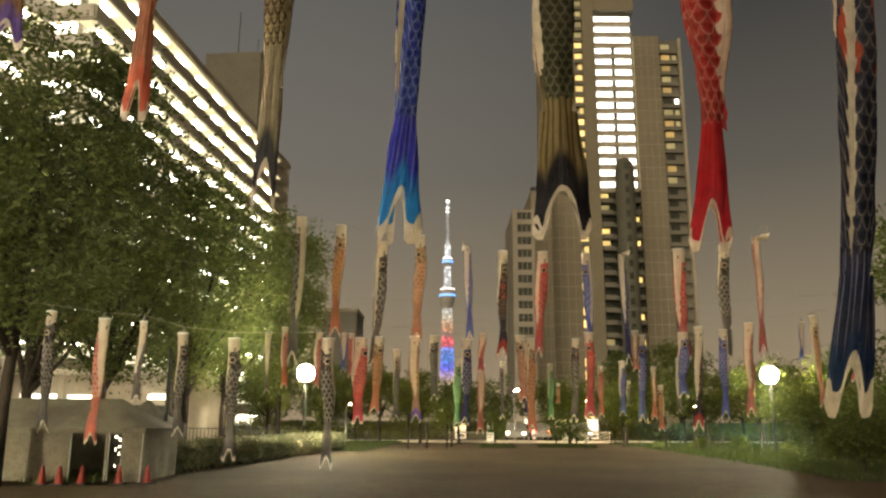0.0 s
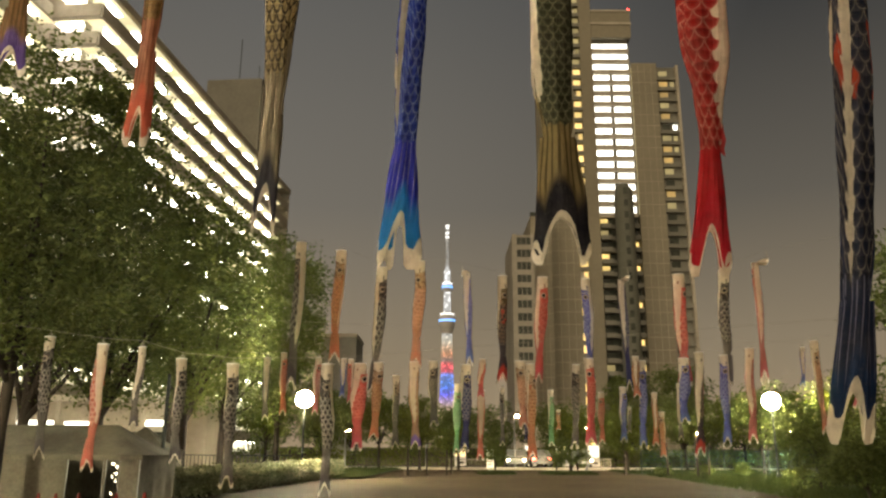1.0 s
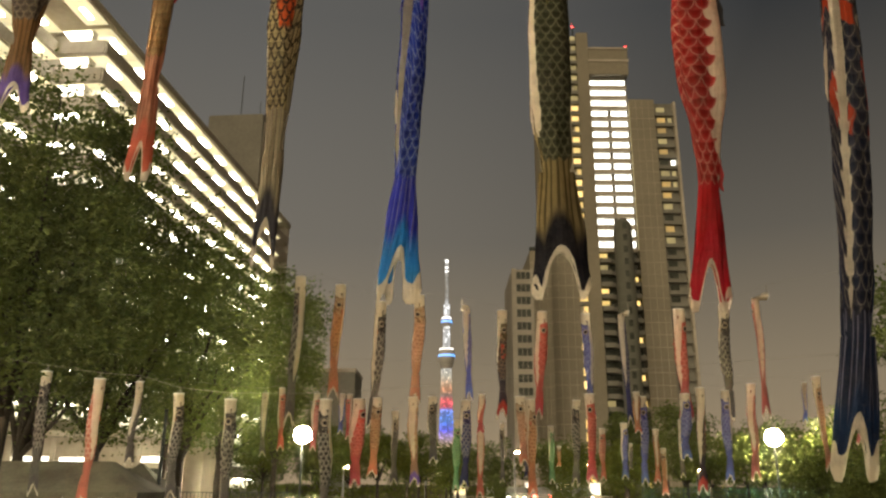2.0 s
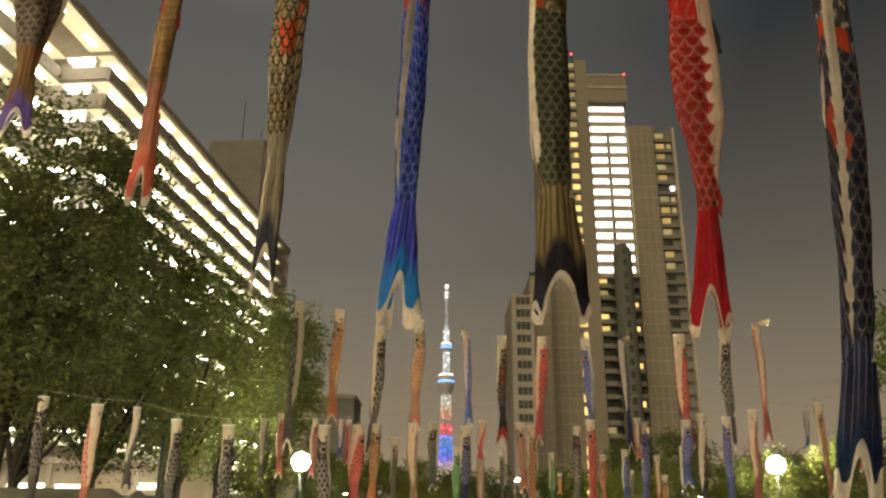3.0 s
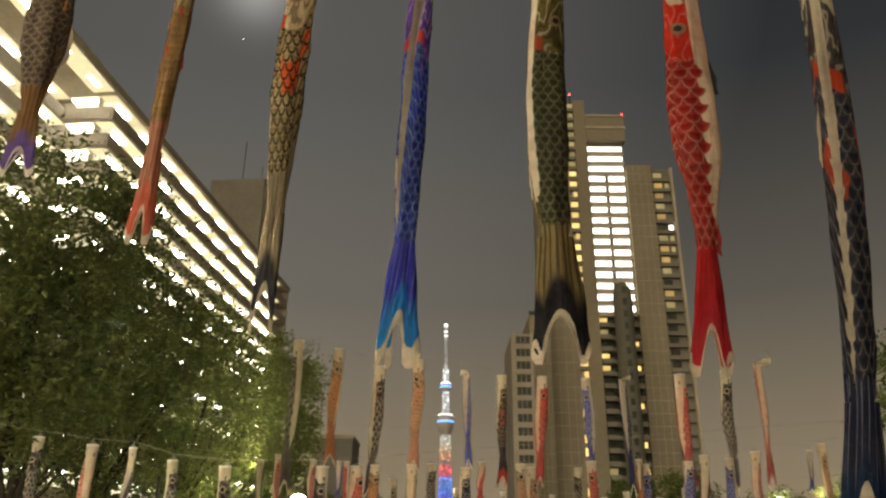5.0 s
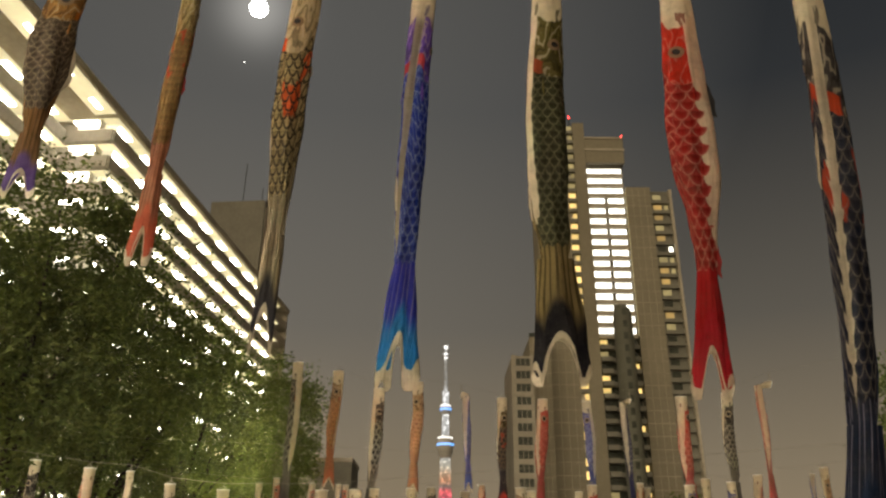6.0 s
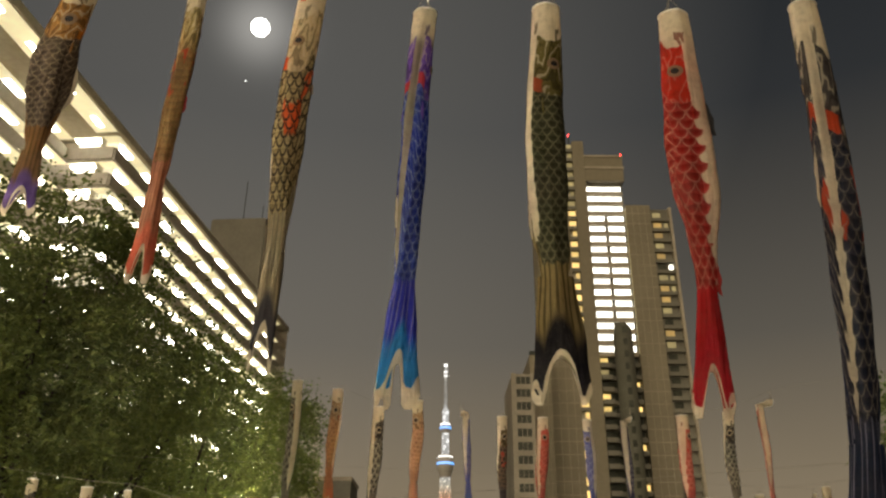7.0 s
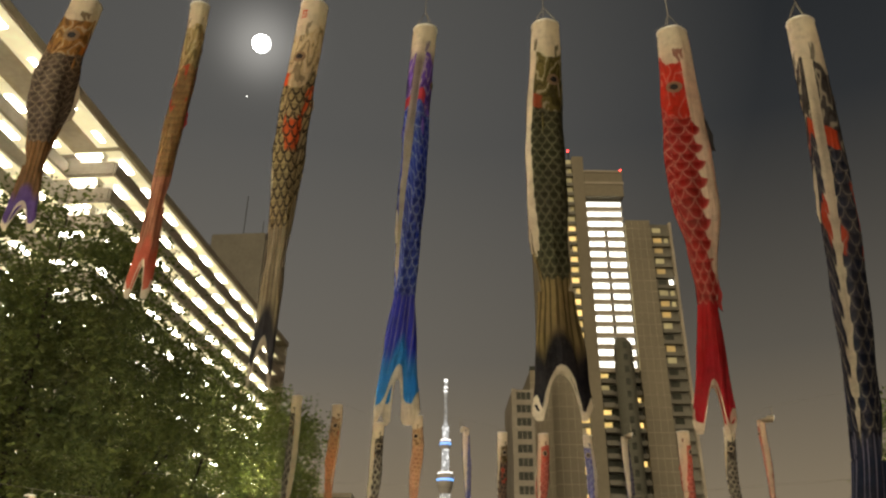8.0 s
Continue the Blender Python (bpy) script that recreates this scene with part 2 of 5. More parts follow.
def body_cloth(style):
    head, scale, edge, accent, tail, _ = faded(style)
    n = Nodes(f"{style}_scaled_cloth")
    large = style in LARGE
    uv = n.node("ShaderNodeUVMap").outputs[0]
    sep = n.node("ShaderNodeSeparateXYZ")
    n.put(sep.inputs[0], uv)
    u, v = sep.outputs[0], sep.outputs[1]
    belly = n.math("ABSOLUTE", n.math("SUBTRACT", n.math("FRACT", n.math("ADD", u, 0.5)), 0.5))   # 0 at the belly, 0.5 at the back
    rows, cols = {"scarlet": (30.0, 9.0), "azure": (34.0, 9.0), "forest": (40.0, 12.0), "ink": (36.0, 9.0)}.get(style, (32.0, 12.0) if large else (20.0, 8.0))
    # overlapping scales, each a little different, dark where it slips under the next
    drift = n.math("MULTIPLY", n.math("SUBTRACT", n.noise(2.5, 2, vector=uv), 0.5), 0.06)
    row = n.math("MULTIPLY", n.math("ADD", v, drift), rows)
    odd = n.math("MULTIPLY", n.math("MODULO", n.math("FLOOR", row), 2.0), 0.5)
    col = n.math("ADD", n.math("MULTIPLY", u, cols), odd)
    a = n.math("SUBTRACT", n.math("FRACT", col), 0.5)
    b = n.math("FRACT", row)
    d = n.math("SQRT", n.math("ADD", n.math("MULTIPLY", a, a), n.math("MULTIPLY", n.math("MULTIPLY", b, b), 0.26)))
    ring = n.math("MULTIPLY", n.step(d, 0.27 if style == "ochre" else 0.41 if large else 0.31, 0.33 if style == "ochre" else 0.445), n.math("SUBTRACT", 1.0, n.step(d, 0.465, 0.50 if large else 0.54)))
    cell = n.node("ShaderNodeTexWhiteNoise")
    cell.noise_dimensions = "2D"
    where = n.node("ShaderNodeCombineXYZ")
    n.put(where.inputs[0], n.math("FLOOR", col))
    n.put(where.inputs[1], n.math("FLOOR", row))
    n.put(cell.inputs["Vector"], where.outputs[0])
    tone = n.math("ADD", n.math("MULTIPLY", cell.outputs["Value"], 0.35), n.math("MULTIPLY", n.step(b, 0.0, 0.9), 0.35))
    soft = n.mix(tone, tuple(x * 0.55 for x in scale), tuple(min(0.8, x * 1.5) for x in scale))
    soft = n.mix(n.math("MULTIPLY", n.step(d, 0.20, 0.42), 0.10 if large else 0.30), soft, edge)
    if style in ("ochre", "ink", "night", "copper"):
        patch = n.step(n.noise(4.2 if style == "ochre" else 5.0, 3, vector=uv), 0.50 if style == "ochre" else 0.54, 0.53 if style == "ochre" else 0.57)
        if style == "ochre":
            patch = n.math("MULTIPLY", patch, n.step(v, 0.40, 0.405))
        soft = n.mix(n.math("MULTIPLY", n.math("MULTIPLY", patch, 0.9), n.math("SUBTRACT", 1.0, n.step(v, 0.6, 0.62))), soft, accent)
    worn = n.math("ADD", 0.35, n.math("MULTIPLY", n.step(n.noise(6.0, 4, vector=uv, rough=0.65), 0.32, 0.62), 0.6))
    skin = n.mix(n.math("MULTIPLY", ring, 0.95 if style == "ochre" else worn if large or style == "black" else 0.62), soft, edge)
    # painted head with gill strokes
    wob = n.math("SUBTRACT", n.noise(7.0, 2, vector=uv), 0.5)
    stroke = n.math("SINE", n.math("ADD", n.math("MULTIPLY", v, 46.0), n.math("ADD", n.math("MULTIPLY", u, 25.133), n.math("MULTIPLY", wob, 26.0))))
    face = n.mix(n.math("MULTIPLY", n.step(stroke, 0.55, 0.8), 0.25 if style in ("scarlet", "red", "coral", "pink") else 0.7), head, tuple(x * 0.22 for x in head))
    face = n.mix(n.math("MULTIPLY", n.step(n.math("MULTIPLY", stroke, -1.0), 0.75, 0.95), 0.2 if style in ("scarlet", "red", "coral", "pink") else 0.5), face, CLOTH_WHITE)
    jaw = n.math("ADD", n.math("ADD", v, n.math("MULTIPLY", wob, 0.05)), n.math("MULTIPLY", n.math("COSINE", n.math("MULTIPLY", u, 12.566)), 0.018))
    gill = n.math("MULTIPLY", n.step(jaw, 0.300, 0.305), n.math("SUBTRACT", 1.0, n.step(jaw, 0.352, 0.357)))
    front = n.mix(n.math("MULTIPLY", gill, n.step(n.math("SUBTRACT", 0.5, n.math("ADD", belly, n.math("MULTIPLY", wob, 0.25))), 0.30, 0.33)), face, accent)
    c = n.mix(n.step(jaw, 0.350, 0.354), front, skin)
    last = {"ink": 0.955, "scarlet": 0.992, "azure": 0.992, "forest": 0.96}.get(style, 0.872)     # where the scales end
    rays = n.math("SINE", n.math("MULTIPLY", u, 100.0))
    pale = style in ("azure", "ink")
    ray_depth = {"scarlet": 0.22, "forest": 0.8, "azure": 0.75}.get(style, 0.5)
    root = n.mix(n.math("MULTIPLY", n.step(rays, 0.85 if pale else 0.2, 0.95 if pale else 0.6), ray_depth), tail, (0.40, 0.38, 0.55) if pale else tuple(x * 0.2 for x in tail))
    c = n.mix(n.step(n.math("ADD", v, n.math("MULTIPLY", n.math("SINE", n.math("MULTIPLY", u, 62.8)), 0.006)), last, last + 0.006), c, root)
    # white mouth band and belly, with ink whiskers
    mouth = n.math("SUBTRACT", 1.0, n.step(n.math("ADD", jaw, n.math("MULTIPLY", wob, 0.03)), 0.135 if large else 0.145, 0.141 if large else 0.153))
    wide = {"scarlet": 0.195, "forest": 0.088, "azure": 0.065, "ink": 0.052, "bronze": 0.05, "copper": 0.05, "ochre": 0.10, "ash": 0.19, "green": 0.09, "orange": 0.09}.get(style, 0.17)
    lim = n.math("ADD", n.math("MULTIPLY", wide, n.math("SUBTRACT", 1.10, n.math("MULTIPLY", v, 0.6 if style in ("forest", "scarlet", "ink") else 0.75))), n.math("MULTIPLY", n.math("SUBTRACT", n.noise(3.5, 3, vector=uv), 0.5), 0.05))
    lim = n.math("MULTIPLY", lim, n.math("SUBTRACT", 1.0, n.step(v, 0.84, 0.985)))
    # whole scales lie over the white belly, so that its edge is scalloped
    outside = n.math("MULTIPLY", n.math("GREATER_THAN", d, 0.49), n.math("MULTIPLY", n.math("SIGN", a), 0.5))
    centre = n.math("DIVIDE", n.math("ADD", n.math("SUBTRACT", n.math("ADD", n.math("FLOOR", col), 0.5), odd), outside), cols)
    by_scale = n.math("ABSOLUTE", n.math("SUBTRACT", n.math("FRACT", n.math("ADD", centre, 0.5)), 0.5))
    scaled = n.math("MULTIPLY", n.step(jaw, 0.350, 0.354), n.math("SUBTRACT", 1.0, n.step(v, last, last + 0.006)))
    scaled = n.math("MULTIPLY", scaled, {"scarlet": 1.0, "azure": 0.0}.get(style, 0.3))
    edge_of = n.math("ADD", n.math("MULTIPLY", scaled, by_scale), n.math("MULTIPLY", n.math("SUBTRACT", 1.0, scaled), belly))
    white = n.math("MAXIMUM", mouth, n.math("LESS_THAN", edge_of, lim))
    whisk = n.math("MULTIPLY", mouth, n.math("MULTIPLY", n.step(jaw, 0.080 if large else 0.09, 0.09 if large else 0.10), n.step(n.math("SINE", n.math("ADD", n.math("MULTIPLY", u, 25.13), n.math("MULTIPLY", wob, 9.0))), 0.9, 0.97)))
    # the blue one's belly is browner: the shade of its fold put into colour
    c = n.mix(white, c, n.mix(n.step(v, 0.10, 0.16), CLOTH_WHITE, (0.33, 0.295, 0.225)) if style == "azure" else CLOTH_WHITE)
    c = n.mix(n.math("MULTIPLY", whisk, 0.8), c, tuple(x * 0.3 for x in head))
    c, g = cloth_grain(n, c, uv, style in LARGE)
    return n.surface(c, 0.75, bump=g, strength=0.9, dist=0.10, thin=THIN, gloss=0.1)


def tail_cloth(style):
    tail, end = faded(style)[4:]
    n = Nodes(f"{style}_tail_cloth")
    uv = n.node("ShaderNodeUVMap").outputs[0]
    sep = n.node("ShaderNodeSeparateXYZ")
    n.put(sep.inputs[0], uv)
    u, v = sep.outputs[0], sep.outputs[1]
    rays = n.math("SINE", n.math("ADD", n.math("MULTIPLY", u, 100.0), n.math("MULTIPLY", n.math("MULTIPLY", n.noise(4.0, 2, vector=uv), v), 3.0)))
    ray_ink = (0.40, 0.38, 0.55) if style in ("azure", "ink") else tuple(x * 0.2 for x in tail)
    c = n.mix(n.step(v, 0.40, 0.62), tail, end)
    c = n.mix(n.math("MULTIPLY", n.math("MULTIPLY", n.step(rays, 0.85 if style in ("azure", "ink") else 0.2, 0.95 if style in ("azure", "ink") else 0.6), n.math("SUBTRACT", 1.0, n.step(v, 0.35, 0.7))), {"scarlet": 0.22, "forest": 0.8, "azure": 0.75}.get(style, 0.5)), c, ray_ink)
    rim = n.math("ADD", v, n.math("MULTIPLY", n.math("SUBTRACT", n.noise(9.0, 2, vector=uv), 0.5), 0.10))
    brim = {"azure": 0.84, "ink": 0.82, "scarlet": 0.92, "forest": 0.92, "copper": 0.90}.get(style, 0.89)
    c = n.mix(n.step(rim, brim, brim + 0.012), c, CLOTH_WHITE)
    c, g = cloth_grain(n, c, uv, style in LARGE)
    return n.surface(c, 0.75, bump=g, strength=0.9, dist=0.10, thin=THIN, gloss=0.1)


CLOTH = {s: (body_cloth(s), tail_cloth(s), plain(f"{s}_fin_cloth", STYLES[s][0], 0.8, fine=10, thin=THIN)) for s in STYLES}
EYE_WHITE = plain("eye_ring_cloth", (0.44, 0.36, 0.28), 0.75, fine=12, thin=THIN)
EYE_RING = plain("brown_eye_ring_cloth", (0.28, 0.19, 0.125), 0.75, fine=12, thin=THIN)
RED_INK = plain("red_brush_ink", (0.55, 0.06, 0.02), 0.8, fine=14, thin=THIN)
EYE_BLACK = plain("eye_black_cloth", (0.015, 0.013, 0.015), 0.75, fine=12)

# ---------------------------------------------------------------- building helpers


def part(name, bm, material, parent, label="", smooth=False):
    if isinstance(bm, bmesh.types.BMesh):
        me = bpy.data.meshes.new(name)
        bm.to_mesh(me)
        bm.free()
    else:
        me = bm
    if smooth:
        for p in me.polygons:
            p.use_smooth = True
    if not me.materials:
        me.materials.append(material)
    ob = new(name, me)
    if parent is not None:
        ob.parent = parent
    return tagged(ob, label)


def thing(name, label, category, at=(0, 0, 0), rz=0, group="", kind=""):
    ob = new(name)
    ob.matrix_basis = pose(*at, 0, 0, rz)
    return tagged(ob, label, category, group, kind)


def box(bm, x0, x1, y0, y1, z0, z1, bevel=0.0):
    r = bmesh.ops.create_cube(bm, size=1.0, matrix=Matrix.Translation(((x0 + x1) / 2, (y0 + y1) / 2, (z0 + z1) / 2)) @ Matrix.Diagonal((x1 - x0, y1 - y0, z1 - z0, 1)))
    if bevel:
        es = {e for v in r["verts"] for e in v.link_edges}
        bmesh.ops.bevel(bm, geom=list(es), offset=bevel, segments=2, affect="EDGES")
    return bm


def boxed(*a, bevel=0.0):
    return box(bmesh.new(), *a, bevel=bevel)


def tube(bm, pts, radii, sides=8):
    """A tapered pipe through pts."""
    rings = []
    pts = [Vector(p) for p in pts]
    for i, p in enumerate(pts):
        way = (pts[min(i + 1, len(pts) - 1)] - pts[max(i - 1, 0)]).normalized()
        q = way.to_track_quat("Z", "Y").to_matrix()
        r = radii[i] if isinstance(radii, (list, tuple)) else radii
        rings.append([bm.verts.new(p + q @ Vector((r * math.cos(2 * math.pi * k / sides), r * math.sin(2 * math.pi * k / sides), 0))) for k in range(sides)])
    for a, b in zip(rings, rings[1:]):
        for k in range(sides):
            bm.faces.new((a[k], a[(k + 1) % sides], b[(k + 1) % sides], b[k]))
    bm.faces.new(rings[0][::-1])
    bm.faces.new(rings[-1])
    return bm


def lathe(profile, sides=20):
    """A turned shape from (radius, height) pairs."""
    bm = bmesh.new()
    rings = [[bm.verts.new((r * math.cos(2 * math.pi * k / sides), r * math.sin(2 * math.pi * k / sides), z)) for k in range(sides)] for r, z in profile]
    for a, b in zip(rings, rings[1:]):
        for k in range(sides):
            bm.faces.new((a[k], a[(k + 1) % sides], b[(k + 1) % sides], b[k]))
    bm.faces.new(rings[0][::-1])
    bm.faces.new(rings[-1])
    return bm


def leaf_mesh(name, centres, size, rng, per=1, flat=0.5):
    """Folded leaf blades at the given points, in one mesh."""
    c = np.repeat(np.asarray(centres), per, axis=0)
    k = len(c)
    d = rng.normal(size=(k, 3))
    d[:, 2] = d[:, 2] * flat - 0.25
    d /= np.linalg.norm(d, axis=1)[:, None]
    s = rng.normal(size=(k, 3))
    s -= (s * d).sum(1)[:, None] * d
    s /= np.linalg.norm(s, axis=1)[:, None]
    ln = size * rng.uniform(0.6, 1.35, k)[:, None]
    up = np.cross(d, s) * ln * 0.12
    v = np.stack([c, c + d * ln * 0.5 + s * ln * 0.28 + up, c + d * ln, c + d * ln * 0.5 - s * ln * 0.28 + up], 1).reshape(-1, 3)
    i = np.arange(k)[:, None] * 4
    f = np.concatenate([i + np.array([[0, 1, 2]]), i + np.array([[0, 2, 3]])], 1).reshape(-1, 3)
    me = bpy.data.meshes.new(name)
    me.from_pydata(v.tolist(), [], f.tolist())
    return me


# ---------------------------------------------------------------- ground


def ground():
    bm = bmesh.new()
    lines = [-3000, -600, -150, -60] + list(range(-40, 61, 4)) + [75, 120, 300, 900, 3000]
    ys = [-3000, -400, -60] + list(range(-30, 81, 4)) + [120, 300, 900, 3800]
    grid = []
    for y in ys:
        grid.append([])
        for x in lines:
            near = max(0.0, 1 - max(abs(x), abs(y - 25)) / 60)
            grid[-1].append(bm.verts.new((x, y, near * 0.05 * noise.noise(Vector((x * 0.11, y * 0.11, 0.3))) - 0.01)))
    for j in range(len(ys) - 1):
        for i in range(len(lines) - 1):
            bm.faces.new((grid[j][i], grid[j][i + 1], grid[j + 1][i + 1], grid[j + 1][i]))
    tagged(part("ground", bm, GROUND, None, "dark packed gravel plaza with worn patches", smooth=True), category="ground", kind="structure")


ground()
bm = boxed(-90, 120, 60.5, 69, -0.05, 0.03)
tagged(part("road", bm, ASPHALT, None, "grey asphalt street behind the park"), category="road", kind="structure")
bm = boxed(-90, 120, 60.2, 60.5, -0.05, 0.17, bevel=0.02)
tagged(part("kerb", bm, CONCRETE, None, "pale concrete kerb along the street"), category="kerb", kind="structure")


def grass(name, x0, x1, y0, y1, count, seed):
    """A verge of soil with grass blades on it."""
    rng = np.random.default_rng(seed)
    bm = bmesh.new()
    n = 14
    a = [bm.verts.new((x0(y) if callable(x0) else x0, y, 0.02)) for y in np.linspace(y0, y1, n)]
    b = [bm.verts.new((x1(y) if callable(x1) else x1, y, 0.06)) for y in np.linspace(y0, y1, n)]
    for i in range(n - 1):
        bm.faces.new((a[i], b[i], b[i + 1], a[i + 1]))
    top = thing(name, "green grass verge beside the gravel plaza", "grass", kind="stuff")
    part("soil", bm, SOIL, top)
    ys = rng.uniform(y0, y1, count)
    lo = np.array([x0(y) if callable(x0) else x0 for y in ys])
    hi = np.array([x1(y) if callable(x1) else x1 for y in ys])
    xs = lo + (hi - lo) * rng.uniform(0, 1.0, count) - np.abs(rng.normal(0, 0.22, count))
    h = rng.uniform(0.08, 0.26, count)
    ang = rng.uniform(0, 6.28, count)
    w = np.stack([np.cos(ang), np.sin(ang), 0 * ang], 1) * 0.018
    base = np.stack([xs, ys, np.full(count, 0.015)], 1)
    tip = base + np.stack([rng.normal(0, 0.05, count), rng.normal(0, 0.05, count), h], 1)
    v = np.stack([base - w, base + w, tip], 1).reshape(-1, 3)
    me = bpy.data.meshes.new("blades")
    me.from_pydata(v.tolist(), [], np.arange(count * 3).reshape(-1, 3).tolist())
    part("blades", me, GRASS, top)


# ---------------------------------------------------------------- left gallery block
PITCH = 3.4


def office_block():
    """A long slab of open lit galleries with a stepped front."""
    rz = -5.2                      # turns the long front
    top = thing("gallery_block", "long concrete apartment slab with brightly lit open galleries", "building", at=(-37.1, 74.7, 0), rz=rz)
    # local: +y along the front, front face at x = 0; the nearer wing is set back by 5.7
    length, wing, set_back, floors, depth = 71.0, 46.0, 5.7, 15, 16.0
    part("core", boxed(-depth, -2.0, 1.6, length, 0, 52.2), SPANDREL, top, "dark concrete core")
    part("wing_core", boxed(-depth - set_back, -set_back - 2.0, -wing, 0.0, 0, 52.2), SPANDREL, top, "dark concrete core")
    part("roof_slab", boxed(-depth - 6, 0.25, -wing, length + 0.5, 50.3, 51.3, bevel=0.05), SPANDREL, top, "overhanging grey roof slab")
    part("roof_parapet", boxed(-depth - 6, -0.8, -wing, length, 51.3, 52.4), SPANDREL, top)
    # underside of the roof slab, made to glow as if lamplit
    part("ceiling_light_panel", boxed(-2.6, -0.1, -wing + 0.5, -0.4, 50.2, 50.28), CEILING_GLOW, top)
    for i in range(7):
        part("gallery_lamp", boxed(-1.6, -1.1, -6.2 * i - 3.6, -6.2 * i - 1.6, 50.1, 50.2), GALLERY_LAMP, top)
    win = boxed(-1.96, -1.90, 0, 5.9, 0, 1.40)
    wm = bpy.data.meshes.new("gallery_window")
    win.to_mesh(wm)
    win.free()
    wm.materials.append(LIT_GALLERY)
    lamp = bpy.data.meshes.new("gallery_lamp")
    lb = boxed(-1.45, -0.65, 0, 2.9, -0.12, 0, bevel=0.02)
    lb.to_mesh(lamp)
    lb.free()
    lamp.materials.append(GALLERY_LAMP)
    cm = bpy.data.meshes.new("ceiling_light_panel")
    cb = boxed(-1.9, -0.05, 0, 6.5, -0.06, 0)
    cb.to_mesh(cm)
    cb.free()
    cm.materials.append(CEILING_GLOW)
    rng = random.Random(5)
    for k in range(floors):
        z = 50.0 - PITCH * k            # top of the opening
        low = z - 1.62
        # parapet band and slab of this storey
        b = boxed(-0.22, 0.0, 0, length, low - 1.5, low, bevel=0.03)
        box(b, -2.0, -0.2, 0, length, z - PITCH + 0.02, z - PITCH + 0.28)
        part("parapet_band", b, SPANDREL, top)
        b = boxed(-set_back, -0.22, -0.2, 0.0, low - 1.5, low)
        box(b, -set_back, -2.05, 0.0, 1.6, z - PITCH + 0.02, z - PITCH + 0.28)
        box(b, -set_back - 0.22, -set_back, -wing, -0.2, low - 1.5, low)
        box(b, -set_back - 2.0, -set_back - 0.2, -wing, 0, z - PITCH + 0.02, z - PITCH + 0.28)
        part("parapet_band", b, SPANDREL, top)
        y = 1.0
        while y < length - 4:
            if rng.random() < 0.9:
                o = part("gallery_window", wm, None, top)
                o.matrix_basis = pose(0, y, low + 0.05)
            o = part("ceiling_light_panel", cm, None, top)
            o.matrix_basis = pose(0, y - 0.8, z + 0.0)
            o = part("gallery_lamp", lamp, None, top)
            o.matrix_basis = pose(0, y + 1.0, z - 0.07)
            if k % 3 == 0 and k < 9:
                part("pier", boxed(-2.0, -1.6, y + 3.7, y + 4.0, low - 1.0, z), CREAM, top)
            y += 6.6
        y = -wing + 1.0
        while y < -3:
            o = part("gallery_window", wm, None, top)
            o.matrix_basis = pose(-set_back, y, low + 0.1)
            o = part("ceiling_light_panel", cm, None, top)
            o.matrix_basis = pose(-set_back, y - 0.8, z + 0.0)
            o = part("gallery_lamp", lamp, None, top)
            o.matrix_basis = pose(-set_back, y + 1.0, z - 0.07)
            y += 6.6
        # short face towards the plaza
        part("gallery_window", boxed(-set_back + 0.2, -0.6, 1.4, 1.46, low + 0.1, z - 0.1), LIT_GALLERY, top)
        o = part("gallery_lamp", lamp, None, top)
        o.matrix_basis = pose(-2.6, 1.8, z - 0.07, 0, 0, 90)
        part("ceiling_light_panel", boxed(-set_back + 0.1, -0.3, 0.1, 1.35, z - 0.06, z), CEILING_GLOW, top)
        part("gallery_wall", boxed(-2.0, -1.97, 0, length, low - 0.2, z), CREAM, top)
    part("end_wall", boxed(-depth, 0.02, length, length + 0.4, 0, 50.3), CONCRETE, top)
    p = part("roof_house", boxed(-16.0, -4.7, 64.5, 70.5, 51.3, 72.5, bevel=0.1), DARK_CONCRETE, top, "dark roof house")
    part("louvre_panel", boxed(-4.68, -4.56, 65, 70, 54, 71), SPANDREL, p)
    part("mast", tube(bmesh.new(), [(-10, 66, 72.5), (-10, 66, 82)], 0.09, 6), DARK_METAL, top)
    part("mast", tube(bmesh.new(), [(-6, 66, 72.5), (-6, 66, 76)], 0.07, 6), DARK_METAL, top)


office_block()

# ---------------------------------------------------------------- high-rise
FLOOR = 3.06


